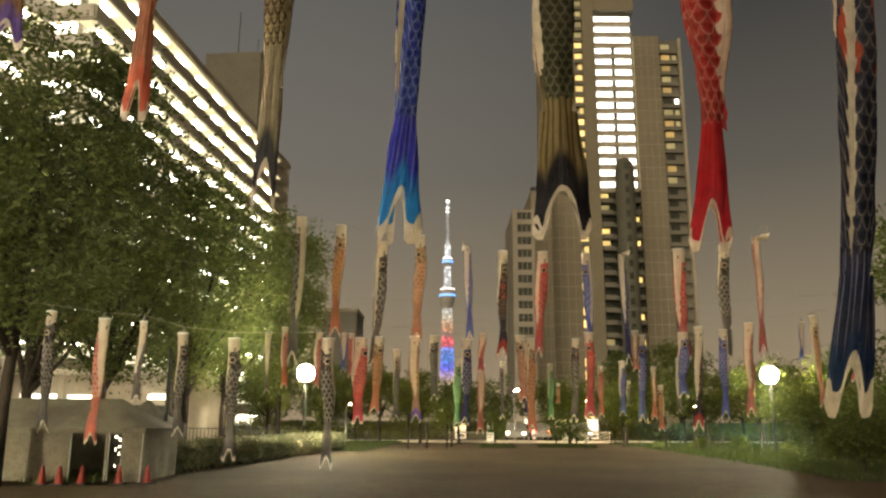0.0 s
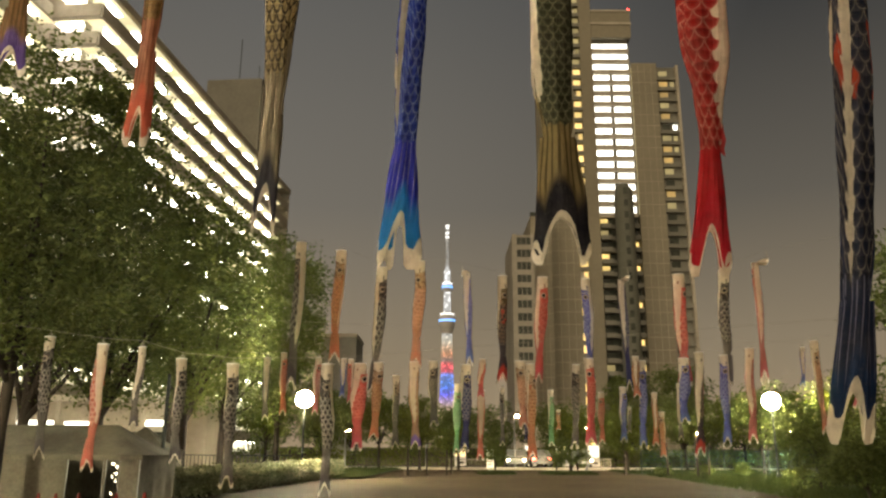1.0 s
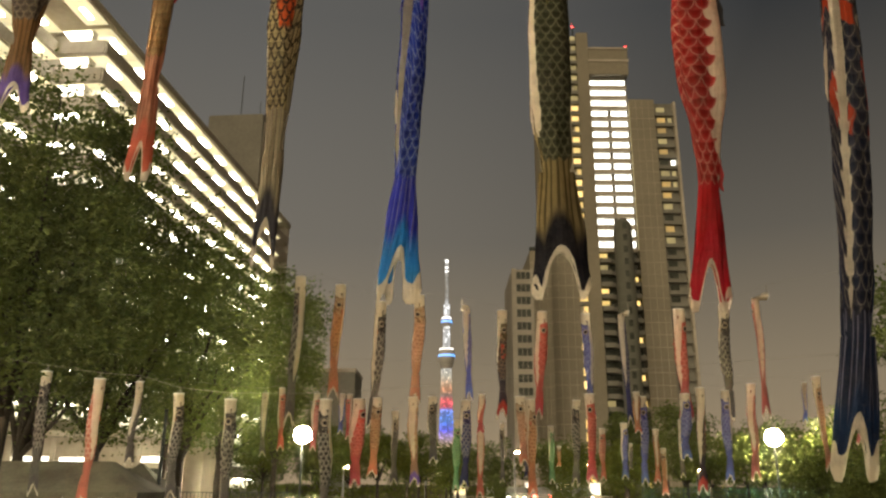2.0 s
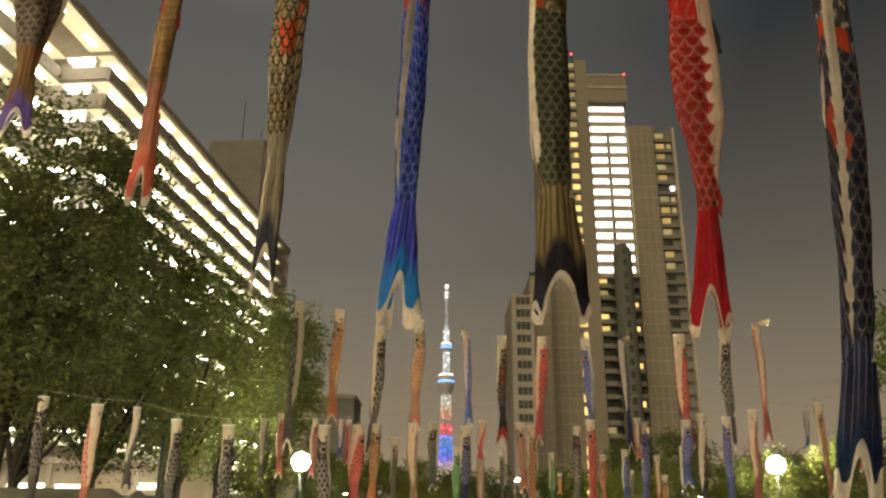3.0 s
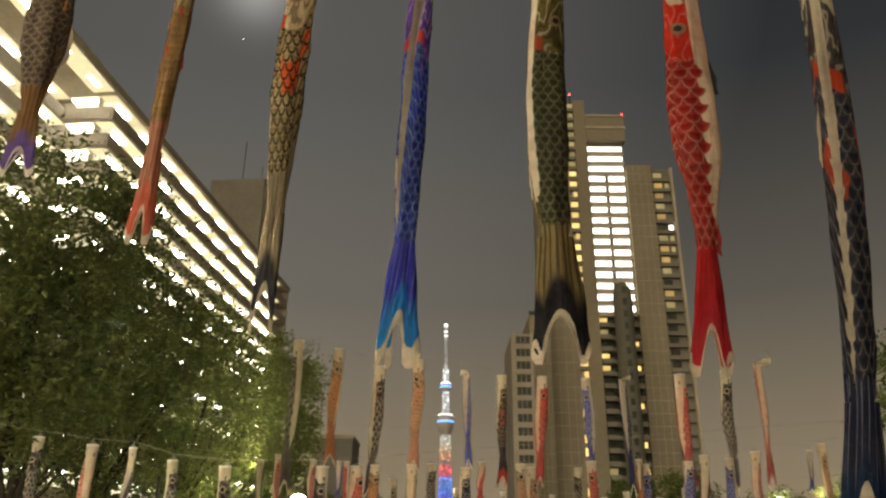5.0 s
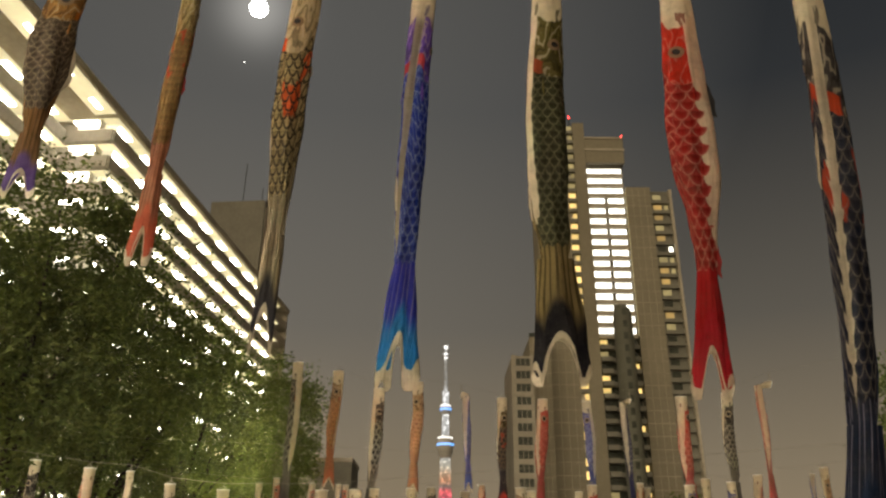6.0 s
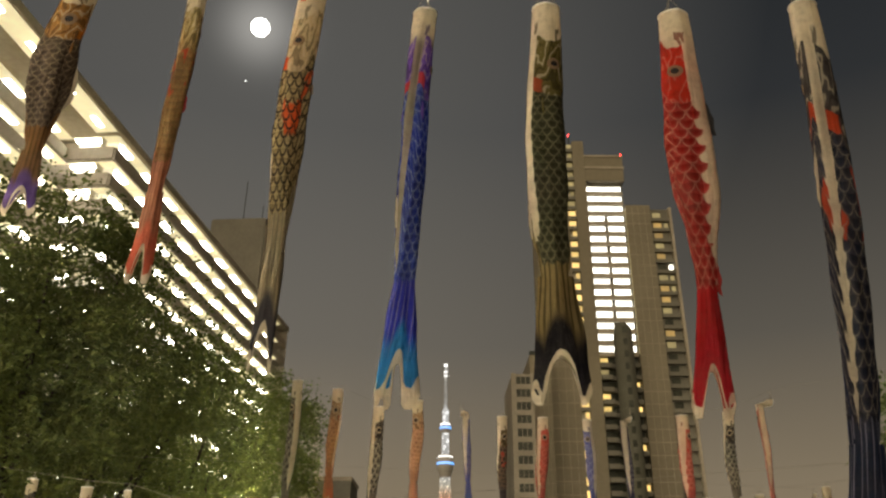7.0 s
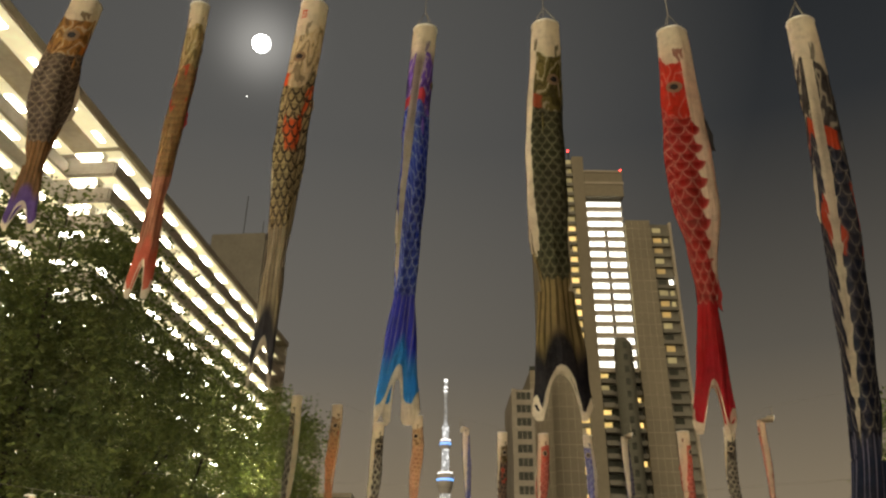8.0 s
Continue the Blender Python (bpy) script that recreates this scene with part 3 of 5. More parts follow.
def high_rise():
    y = 185.0
    top = thing("high_rise", "tall beige apartment tower with a lit window shaft", "building", at=(0, y, 0))
    part("stair_shaft", boxed(27.0, 34.1, 0, 24, 0, 121, bevel=0.1), TILE_WALL, top, "beige tiled wall")
    part("shaft_wall", boxed(36.3, 39.5, 0, 24, 0, 121, bevel=0.1), TILE_WALL, top, "beige tiled wall")
    part("shaft_back", boxed(34.1, 36.3, 1.4, 24, 0, 120.5), CREAM, top)
    for k in range(39):
        z = 1.5 + FLOOR * k
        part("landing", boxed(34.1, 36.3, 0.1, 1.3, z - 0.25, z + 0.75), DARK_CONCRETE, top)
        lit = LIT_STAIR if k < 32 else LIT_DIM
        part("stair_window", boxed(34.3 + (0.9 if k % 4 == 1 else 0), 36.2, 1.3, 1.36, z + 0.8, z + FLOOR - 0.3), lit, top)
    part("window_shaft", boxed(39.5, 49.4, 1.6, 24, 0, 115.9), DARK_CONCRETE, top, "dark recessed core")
    part("roof_panel", boxed(39.5, 50.2, 0.2, 20, 108.2, 115.9, bevel=0.1), TILE_WALL, top, "beige roof panel")
    part("roof_ledge", boxed(39.3, 50.4, 0.0, 20, 112.0, 112.7), SPANDREL, top)
    part("roof_ledge", boxed(39.3, 50.4, 0.0, 20, 115.9, 116.4), SPANDREL, top)
    part("beacon", lathe([(0.22, 116.4), (0.22, 116.9), (0.06, 117.1)], 10), RED_BEACON, top, "red aircraft beacon").matrix_basis = pose(49.9, 0.6, 0)
    part("mast", tube(bmesh.new(), [(37.0, 8, 121), (37.0, 8, 128)], 0.2, 6), DARK_METAL, top)
    part("beacon", lathe([(0.2, 0), (0.2, 0.5), (0.05, 0.7)], 8), RED_BEACON, top, "red aircraft beacon").matrix_basis = pose(37.0, 8, 127.6)
    rng = random.Random(3)
    for k in range(35):
        z = 107.3 - FLOOR * (k + 1)
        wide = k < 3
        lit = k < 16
        # bands by lit windows get lighter concrete, the windows' light put in colour
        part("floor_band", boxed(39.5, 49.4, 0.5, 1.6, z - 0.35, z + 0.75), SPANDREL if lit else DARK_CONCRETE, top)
        spans = [(39.7, 49.2)] if wide else [(39.8, 44.0), (45.0, 49.2)]
        for i, (a, b) in enumerate(spans):
            if lit:
                w = part("window", boxed(a, b, 1.5, 1.56, z + 0.8, z + FLOOR - 0.4), LIT_WHITE, top)
                for m in range(1, 4):
                    x = a + (b - a) * m / 4
                    part("mullion", boxed(x - 0.05, x + 0.05, 1.4, 1.5, z + 0.8, z + FLOOR - 0.4), DARK_METAL, w)
            else:
                r = rng.random()
                lamp = LIT_YELLOW if r < 0.30 else LIT_DIM if r < 0.45 else DARK_GLASS
                w = part("window", boxed(a, b, 1.5, 1.56, z + 0.8, z + FLOOR - 0.4), DARK_GLASS, top)
                if lamp is not DARK_GLASS:
                    x = a if i == 0 else b - 1.9
                    part("lit_pane", boxed(x, x + 1.9, 1.42, 1.5, z + 0.9, z + FLOOR - 0.6), lamp, w)
        if not lit:
            part("balcony", boxed(39.6, 42.3, -0.4, 0.5, z - 0.3, z + 0.85), DARK_CONCRETE, top)
            part("balcony", boxed(46.9, 49.3, -0.4, 0.5, z - 0.3, z + 0.85), DARK_CONCRETE, top)
    part("light_strip", boxed(49.42, 49.58, -0.1, 0.1, 58.5, 99), LIT_DIM, top, "thin lit edge strip")
    part("east_wall", boxed(49.6, 56.3, 0, 24, 0, 100.6, bevel=0.1), TILE_WALL, top, "beige tiled wall")
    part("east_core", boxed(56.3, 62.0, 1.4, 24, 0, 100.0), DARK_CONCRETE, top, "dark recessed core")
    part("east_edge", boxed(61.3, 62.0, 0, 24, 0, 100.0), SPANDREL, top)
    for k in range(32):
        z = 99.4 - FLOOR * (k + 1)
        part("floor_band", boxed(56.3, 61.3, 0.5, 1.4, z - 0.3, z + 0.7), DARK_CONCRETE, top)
        dark = k in (5, 10, 13) or k > 13
        part("window", boxed(57.1, 59.3, 1.3, 1.36, z + 0.8, z + FLOOR - 0.6), DARK_GLASS if dark else LIT_GOLD if k % 3 else LIT_DIM, top)
        if k in (1, 5, 6, 7):
            part("window", boxed(60.0, 61.0, 1.3, 1.36, z + 0.9, z + FLOOR - 0.7), LIT_DIM if k != 5 else LIT_WHITE, top)
    for i in range(1, 4):
        part("joint", boxed(27.0 + i * 1.8, 27.08 + i * 1.8, -0.05, 0.02, 0, 121), SPANDREL, top)
        part("joint", boxed(49.6 + i * 1.7, 49.68 + i * 1.7, -0.05, 0.02, 0, 100), SPANDREL, top)
    for k in range(38):
        z = FLOOR * (k + 1)
        part("joint", boxed(27.0, 34.1, -0.06, 0.02, z, z + 0.10), SPANDREL, top)
        if z < 98:
            part("joint", boxed(49.6, 56.3, -0.06, 0.02, z, z + 0.10), SPANDREL, top)
    # slim round-topped lift tower in front of the window shaft
    lift = thing("lift_tower", "slim dark lift tower with a domed top", "building", at=(44.8, 181.5, 0))
    b = lathe([(2.3, 0), (2.3, 60), (2.25, 62.5), (1.9, 64.2), (1.2, 65.2), (0.3, 65.6)], 18)
    part("shaft", b, DARK_CLAD, lift)
    for k in range(20):
        part("slit_window", boxed(-0.5, 0.5, -2.36, -2.2, 4.0 + FLOOR * k, 5.6 + FLOOR * k), DARK_GLASS, lift)
        part("ring_joint", lathe([(2.34, 3 + FLOOR * k), (2.36, 3.1 + FLOOR * k), (2.36, 3.5 + FLOOR * k), (2.34, 3.6 + FLOOR * k)], 18), DARK_CLAD, lift)
    # lower wings
    side = thing("side_block", "beige concrete block beside the tower", "building", at=(0, 180, 0))
    part("wall", boxed(21.3, 26.4, 0, 22, 0, 56.5, bevel=0.1), TILE_WALL, side)
    part("roof_rail", boxed(21.3, 26.4, 0.3, 0.5, 56.5, 57.6), DARK_METAL, side)
    for k in range(18):
        part("joint", boxed(21.3, 26.4, -0.05, 0.02, 3.0 * k + 2.4, 3.0 * k + 2.48), SPANDREL, side)
    for i in range(1, 5):
        part("joint", boxed(21.3 + i * 1.0, 21.36 + i * 1.0, -0.05, 0.02, 0, 56), SPANDREL, side)
    b2 = thing("window_block", "grey concrete apartment block with dark windows", "building", at=(0.9, 174, 0))
    part("wall", boxed(15.4, 20.3, 0.3, 22, 0, 50.1, bevel=0.08), WEATHERED, b2)
    part("pier", boxed(15.3, 16.4, 0.0, 0.3, 0, 50.3), WEATHERED, b2)
    part("pier", boxed(19.7, 20.4, 0.0, 0.3, 0, 50.3), WEATHERED, b2)
    for k in range(16):
        z = 48.9 - 3.0 * k
        part("sill_band", boxed(16.4, 19.7, 0.02, 0.3, z - 2.4, z - 1.2), WEATHERED, b2)
        w = part("window", boxed(16.45, 19.65, 0.22, 0.26, z - 1.2, z + 0.6), DARK_GLASS, b2)
        for m in range(1, 3):
            x = 16.4 + 3.3 * m / 3
            part("mullion", boxed(x - 0.05, x + 0.05, 0.14, 0.22, z - 1.2, z + 0.6), WEATHERED, w)
    low = thing("low_block", "low grey concrete block behind the trees", "building", at=(-26, 165, 0))
    part("wall", boxed(0, 7.5, 0, 14, 0, 24.5), DARK_CONCRETE, low)
    part("parapet", boxed(-0.2, 7.7, -0.2, 14, 24.5, 25.3), SPANDREL, low)


high_rise()

# ---------------------------------------------------------------- broadcasting tower


def tower_light(name, share):
    """The tower lamps' light, put into lattice and core as a glow coloured by height."""
    n = Nodes(name)
    sep = n.node("ShaderNodeSeparateXYZ")
    n.put(sep.inputs[0], n.node("ShaderNodeTexCoord").outputs["Object"])
    h = n.math("DIVIDE", sep.outputs[2], 634.0)
    ramp = n.node("ShaderNodeValToRGB")
    n.put(ramp.inputs[0], h)
    ramp.color_ramp.interpolation = "LINEAR"
    bands = [(0.0, (0.5, 0.36, 0.2)), (0.17, (0.7, 0.5, 0.34)), (0.205, (0.5, 0.35, 0.8)), (0.225, (0.12, 0.13, 0.95)), (0.27, (0.09, 0.32, 1.0)),
             (0.315, (0.2, 0.3, 0.9)), (0.325, (1.0, 0.12, 0.20)), (0.36, (1.0, 0.15, 0.16)), (0.375, (0.30, 0.24, 0.22)), (0.40, (0.75, 0.32, 0.16)),
             (0.435, (0.8, 0.55, 0.36)), (0.46, (0.85, 0.78, 0.62)), (0.50, (0.6, 0.6, 0.58)), (0.62, (0.8, 0.8, 0.78)), (0.71, (1, 1, 0.98)), (0.80, (1, 1, 0.98)),
             (0.815, (0.26, 0.26, 0.25)), (0.93, (0.36, 0.36, 0.34)), (0.985, (0.8, 0.8, 0.76))]
    els = ramp.color_ramp.elements
    while len(els) < len(bands):
        els.new(0.5)
    for e, (p, c) in zip(els, bands):
        e.position, e.color = p, (*c, 1)
    sparkle = n.step(n.noise(0.11, 2), 0.52, 0.62)
    return n.surface((0.14, 0.14, 0.14), 0.6, emit=ramp.outputs[0], power=n.math("MULTIPLY", share, n.math("ADD", 0.45, n.math("MULTIPLY", sparkle, 1.0))))


def tall_tower():
    lit = tower_light("tower_lattice_glow", 1.05)
    dim = tower_light("tower_core_glow", 0.42)
    blue = glowing("blue_ring_lamps", (0.10, 0.42, 1.0), 1.6)
    white = glowing("white_ring_lamps", (1.0, 0.98, 0.94), 2.0)
    deck = plain("tower_deck_metal", (0.48, 0.46, 0.43), 0.6, coarse=0.02, fine=0.3)
    top = thing("broadcasting_tower", "tall lattice broadcasting tower lit red, blue and white", "tower", at=(13.2, 2170, 0))

    def radius(z):
        return 26.5 - 14.5 * min(1, z / 340) ** 0.8 if z < 345 else 10.2 - 2.5 * min(1, (z - 345) / 110)

    def lattice(name, z0, z1, rad, bays, ring=12, thick=1.1, core=0.62):
        b = bmesh.new()
        n = max(1, bays)
        zs = [z0 + (z1 - z0) * i / n for i in range(n + 1)]
        for i in range(n):
            for k in range(ring):
                a0, a1 = 2 * math.pi * k / ring, 2 * math.pi * (k + 1) / ring
                r0, r1 = rad(zs[i]), rad(zs[i + 1])
                p = [(r0 * math.cos(a0), r0 * math.sin(a0), zs[i]), (r1 * math.cos(a1), r1 * math.sin(a1), zs[i + 1]),
                     (r0 * math.cos(a1), r0 * math.sin(a1), zs[i]), (r1 * math.cos(a0), r1 * math.sin(a0), zs[i + 1])]
                tube(b, [p[0], p[3]], thick, 4)
                tube(b, [p[0], p[1]], thick * 0.7, 4)
                tube(b, [p[2], p[3]], thick * 0.7, 4)
                tube(b, [p[3], p[1]], thick * 0.7, 4)
        part(name, b, lit, top)
        part(name + "_core", lathe([(rad(z) * core, z) for z in zs], 16), dim, top)

    lattice("lower_lattice", 0, 318, radius, 22)
    part("main_deck", lathe([(13, 312), (17, 322), (21, 336), (23, 348), (23, 358), (20, 362), (19, 368), (14, 374)], 28), deck, top, "grey bowl-shaped observation deck")
    part("deck_ring", lathe([(23.3, 347), (23.8, 348), (23.8, 352), (23.3, 353)], 28), blue, top, "blue light ring")
    part("deck_ring", lathe([(20.3, 367), (20.6, 367.5), (20.6, 369.5), (20.3, 370)], 28), white, top, "white light ring")
    lattice("upper_lattice", 374, 436, radius, 6)
    part("gallery_deck", lathe([(11, 434), (14.5, 441), (15.5, 449), (15.5, 455), (11, 460)], 24), deck, top, "smaller grey upper deck")
    part("deck_ring", lathe([(15.8, 445), (16.2, 446), (16.2, 450), (15.8, 451)], 24), blue, top, "blue light ring")
    part("deck_ring", lathe([(14.2, 455), (14.5, 456), (14.5, 459), (14.2, 460)], 24), white, top, "white light ring")
    lattice("crown", 460, 500, lambda z: 7.6, 4)
    lattice("antenna", 500, 628, lambda z: 4.4 - 1.4 * (z - 500) / 128, 18, ring=8, thick=0.7, core=0.6)
    for z in (516, 530, 545, 560, 572, 584, 596, 608):
        part("antenna_ring", lathe([(4.6, z), (5.6, z + 0.6), (5.6, z + 2.6), (4.6, z + 3.2)], 12), white if z in (596, 608) else deck, top)
    part("antenna_head", lathe([(4.5, 626), (5.2, 628), (5.2, 633), (1.0, 634)], 14), white, top, "white lit antenna head")


tall_tower()

moon = part("moon", lathe([(46 * math.sin(math.pi * i / 16) + 0.01, -46 * math.cos(math.pi * i / 16)) for i in range(17)], 32), MOON_LIGHT, None, "bright full moon in the night sky", smooth=True)
tagged(moon, category="moon").location = MOON_WAY * 4200
STAR_WAY = Vector((-0.2505, 0.7945, 0.598))
star = part("bright_star", lathe([(1.9 * math.sin(math.pi * i / 8) + 0.01, -1.9 * math.cos(math.pi * i / 8)) for i in range(9)], 12), glowing("starlight", (1, 0.98, 0.92), 8.0), None, "small bright white star", smooth=True)
tagged(star, category="star").location = STAR_WAY.normalized() * 4200

# ---------------------------------------------------------------- carp streamers


WORDS = {"bronze": "bronze and dark purple", "copper": "coppery brown and red", "ochre": "ochre and black", "azure": "bright blue and purple", "forest": "dark green and gold",
         "scarlet": "bright red", "ink": "blue-black", "ash": "pale grey", "orange": "brownish orange", "black": "black and white", "peach": "pale orange", "blue": "blue and white",
         "night": "black, gold and red", "red": "red", "navy": "navy blue", "rose": "faded red and white", "coral": "coral red and white", "plum": "pale orange and purple", "green": "light green", "pink": "pink"}


FIN_DARK = plain("dark_fin_cloth", (0.035, 0.034, 0.038), 0.8, fine=10, thin=0.3)
FIN_PALE = plain("pale_fin_cloth", (0.52, 0.46, 0.38), 0.8, fine=10, thin=THIN)
FIN_RED = plain("red_fin_cloth", (0.48, 0.06, 0.06), 0.8, fine=10, thin=THIN)
# style, flank, from, to, reach, droop, cloth
FLANK_FINS = [("ochre", -1, 0.33, 0.49, 0.055, 0.05, FIN_DARK), ("ochre", 1, 0.29, 0.33, 0.03, 0.05, FIN_PALE), ("scarlet", 1, 0.25, 0.34, 0.06, 0.18, FIN_DARK),
              ("scarlet", 1, 0.66, 0.73, 0.045, 0.22, FIN_RED), ("copper", 1, 0.40, 0.47, 0.035, 0.06, FIN_RED), ("bronze", 1, 0.36, 0.56, 0.05, 0.08, FIN_PALE),
              ("forest", -1, 0.55, 0.64, 0.025, 0.10, FIN_PALE), ("ink", -1, 0.30, 0.42, 0.035, 0.12, FIN_PALE), ("azure", -1, 0.52, 0.60, 0.02, 0.12, FIN_PALE)]


def streamer(style, at, length, width, lean, face=0.25, rings=18, sides=14, seed=0, twist=0.0, bend=0.0, puff=0.35, near=False, flare=1.15, taper=0.72, drift=0.0, bulge=0.10, notch=0.70, split=0.73, pinch=0.0, droop=0.0, group="carp streamers on the lines", note=""):
    """A hanging cloth carp: mouth hoop, scaled body, forked tail, eyes, fins and cords."""
    rng = random.Random(seed)
    top = thing("carp_streamer", note or f"{WORDS[style]} cloth carp streamer hanging limp from a rope", "carp streamer", at=at, group=group)
    ph = [rng.uniform(0, 6.28) for _ in range(6)]

    def girth(s):
        if s < 0.42:
            return 1.0 + bulge * math.sin(s / 0.42 * math.pi * 0.5)
        if s < split:
            q = (s - 0.42) / (split - 0.42)
            q = q * q * (3 - 2 * q)
            return (1.0 + bulge) * (1 - q) + taper * q
        q = (s - split) / (1 - split)
        return taper + (flare - taper) * q

    def cy_of(s):
        return 0.25 * width * math.sin(4 * s + ph[4]) * s

    def skin(u, s):
        """A point of the cloth: u round it, s along it."""
        th = 2 * math.pi * (u - face + 0.75 - drift * s)
        w = girth(s) * width / 2
        fold = (0.05 + 0.10 * min(1, s * 2.2)) * (1.0 if near else 1.55)
        crease = abs(math.sin(2 * th + ph[0] + 2.5 * s)) ** 0.5 - 0.75
        ruck = noise.noise(Vector((1.3 * math.cos(th), 1.3 * math.sin(th), 7.0 * s + seed))) * 0.08 * min(1, s * 4)
        rad = 1 + ruck + 0.05 * abs(math.sin(4 * th + ph[5] + 6 * s)) * min(1, s * 4) + 1.1 * fold * crease + 0.5 * fold * math.sin(5 * th + ph[1] - 9 * s) + 0.03 * math.sin(40 * s + ph[2] + 2 * th) * min(1, s * 3)
        if pinch:
            off = (u - 0.03 + 0.5) % 1.0 - 0.5
            rad -= pinch * min(1, s * 6) * math.exp(-(off / 0.045) ** 2)
        deep = 0.80 if s < 0.03 else (0.80 + (puff - 0.80) * min(1, (s - 0.03) / 0.2)) * (1 if s < split else 1 - 0.85 * (s - split) / (1 - split))
        x, y = math.cos(th) * w * rad, math.sin(th) * w * deep * rad
        a = twist * s
        x, y = x * math.cos(a) - y * math.sin(a), x * math.sin(a) + y * math.cos(a)
        cx = lean * s + bend * math.sin(math.pi * s) + (0.03 if near else 0.045) * width * math.sin(9 * s + ph[3])
        if not near:
            cx += 0.13 * width * noise.noise(Vector((3.2 * s, seed * 1.7, 0.5))) * min(1, s * 4)
        if droop and s < 0.07:
            # the mouth has tipped over sideways
            q = 1 - s / 0.07
            return Vector((cx + droop * q + 0.3 * x, cy_of(s) + y, -(0.07 * length) + 0.9 * x + 0.12 * width * q))
        return Vector((cx + x, cy_of(s) + y, -(s * length)))

    def sheet(name, s0, s1, n, material, fork=0.0):
        b = bmesh.new()
        uv = b.loops.layers.uv.new("uv")
        rows = []
        for j in range(n + 1):
            q = j / n
            row = []
            for k in range(sides):
                u = k / sides
                side = abs(math.cos(2 * math.pi * (u - face + 0.75 - drift * 0.9)))
                s = s0 + (s1 - s0) * q * (1 - fork * max(0.0, 1 - (side / notch) ** 2) ** 0.8 - 0.12 * max(0.0, (side - 0.84) / 0.16))
                row.append(b.verts.new(skin(u, s)))
            rows.append(row)
        for j in range(n):
            for k in range(sides):
                fc = b.faces.new((rows[j][k], rows[j][(k + 1) % sides], rows[j + 1][(k + 1) % sides], rows[j + 1][k]))
                for lp, (uu, vv) in zip(fc.loops, ((k, j), (k + 1, j), (k + 1, j + 1), (k, j + 1))):
                    lp[uv].uv = (uu / sides, vv / n)
        return part(name, b, material, top, smooth=True)

    cloth, end, fin = CLOTH[style]
    body = sheet("body", 0.0, split, rings, cloth)
    tail = sheet("tail", split, 1.0, max(5, rings // 3), end, fork=0.36)
    hoop = bmesh.new()
    ringpts = [skin(k / 16, 0.0) for k in range(17)]
    tube(hoop, ringpts, 0.012 if near else 0.016, 6)
    part("mouth_hoop", hoop, WHITE_PAINT, top)
    knot = Vector((droop, 0, 0.30 + 0.1 * width if near else 0.10))
    for k in range(3):
        part("cord", tube(bmesh.new(), [skin(k / 3 + 0.05, 0.0), knot], 0.005 if near else 0.008, 4), ROPE, top)
    hook = knot + Vector((0, 0, 0.55 if near else 0.05))
    part("hanging_cord", tube(bmesh.new(), [knot, hook], 0.005 if near else 0.007, 4), ROPE, top)
    # eyes and side fins
    for u0 in (0.27, 0.73):
        def disc(r, lift, m=14):
            b = bmesh.new()
            c = b.verts.new(skin(u0, 0.180) * 1.0)
            pts = []
            for i in range(m):
                a = 2 * math.pi * i / m
                uu = u0 + r / (3.0 * width) * math.cos(a)
                ss = 0.180 + 1.15 * r / length * math.sin(a)
                pts.append(b.verts.new(skin(uu, ss)))
            for i in range(m):
                b.faces.new((c, pts[i], pts[(i + 1) % m]))
            mid = skin(u0 + 0.5, 0.180)
            for v in b.verts:
                out = v.co - Vector(((mid.x + c.co.x) / 2, (mid.y + c.co.y) / 2, v.co.z))
                v.co += out.normalized() * lift
            return b
        e = part("eye", disc((0.20 if near else 0.26) * width, 0.006), EYE_RING if near else EYE_WHITE, top, smooth=True)
        part("pupil", disc((0.10 if near else 0.15) * width, 0.011), EYE_BLACK, e, smooth=True)
        b = bmesh.new()
        root0, root1 = skin(u0 - 0.10 if u0 < 0.5 else u0 + 0.10, 0.275), skin(u0 - 0.10 if u0 < 0.5 else u0 + 0.10, 0.31)
        mid = skin(u0 + 0.5, 0.26)
        out = Vector((root0.x - mid.x, root0.y - mid.y, 0)).normalized()
        tip = [root0 + out * (0.05 * width) + Vector((0, 0, -0.026 * length)), root1 + out * (0.09 * width) + Vector((0, 0, -0.020 * length)), root1 + out * 0.02 + Vector((0, 0, -0.012 * length))]
        front = [b.verts.new(p + out * 0.004) for p in (root0, *tip, root1)]
        back = [b.verts.new(p - Vector((0.006, 0.006, 0))) for p in (root0, *tip, root1)]
        b.faces.new(front)
        b.faces.new(back[::-1])
        for i in range(5):
            b.faces.new((front[i], back[i], back[(i + 1) % 5], front[(i + 1) % 5]))
        part("fin", b, fin, top)
    def side_fin(side, s0, s1, out, drop, material):
        """A loose fin on one flank, thin and wavy."""
        b = bmesh.new()
        m = 9
        lines = []
        for j in range(m):
            q = j / (m - 1)
            sj = s0 + (s1 - s0) * q
            base = skin(face + 0.25 * side + drift * sj, sj)
            swell = math.sin(math.pi * q) ** 0.7 * (1 + 0.25 * math.sin(17 * q + seed))
            tip = base + Vector((side * out * swell, 0, -drop * swell * q))
            lines.append([b.verts.new(base + Vector((-side * 0.01, -0.004, 0))), b.verts.new(tip + Vector((0, -0.003, 0))),
                          b.verts.new(tip + Vector((0, 0.003, 0))), b.verts.new(base + Vector((-side * 0.01, 0.004, 0)))])
        for a, c in zip(lines, lines[1:]):
            for k in range(4):
                b.faces.new((a[k], c[k], c[(k + 1) % 4], a[(k + 1) % 4]))
        part("flank_fin", b, material, top, smooth=False)

    for fin_of, *spec in FLANK_FINS:
        if near and fin_of == style:
            side_fin(*spec)
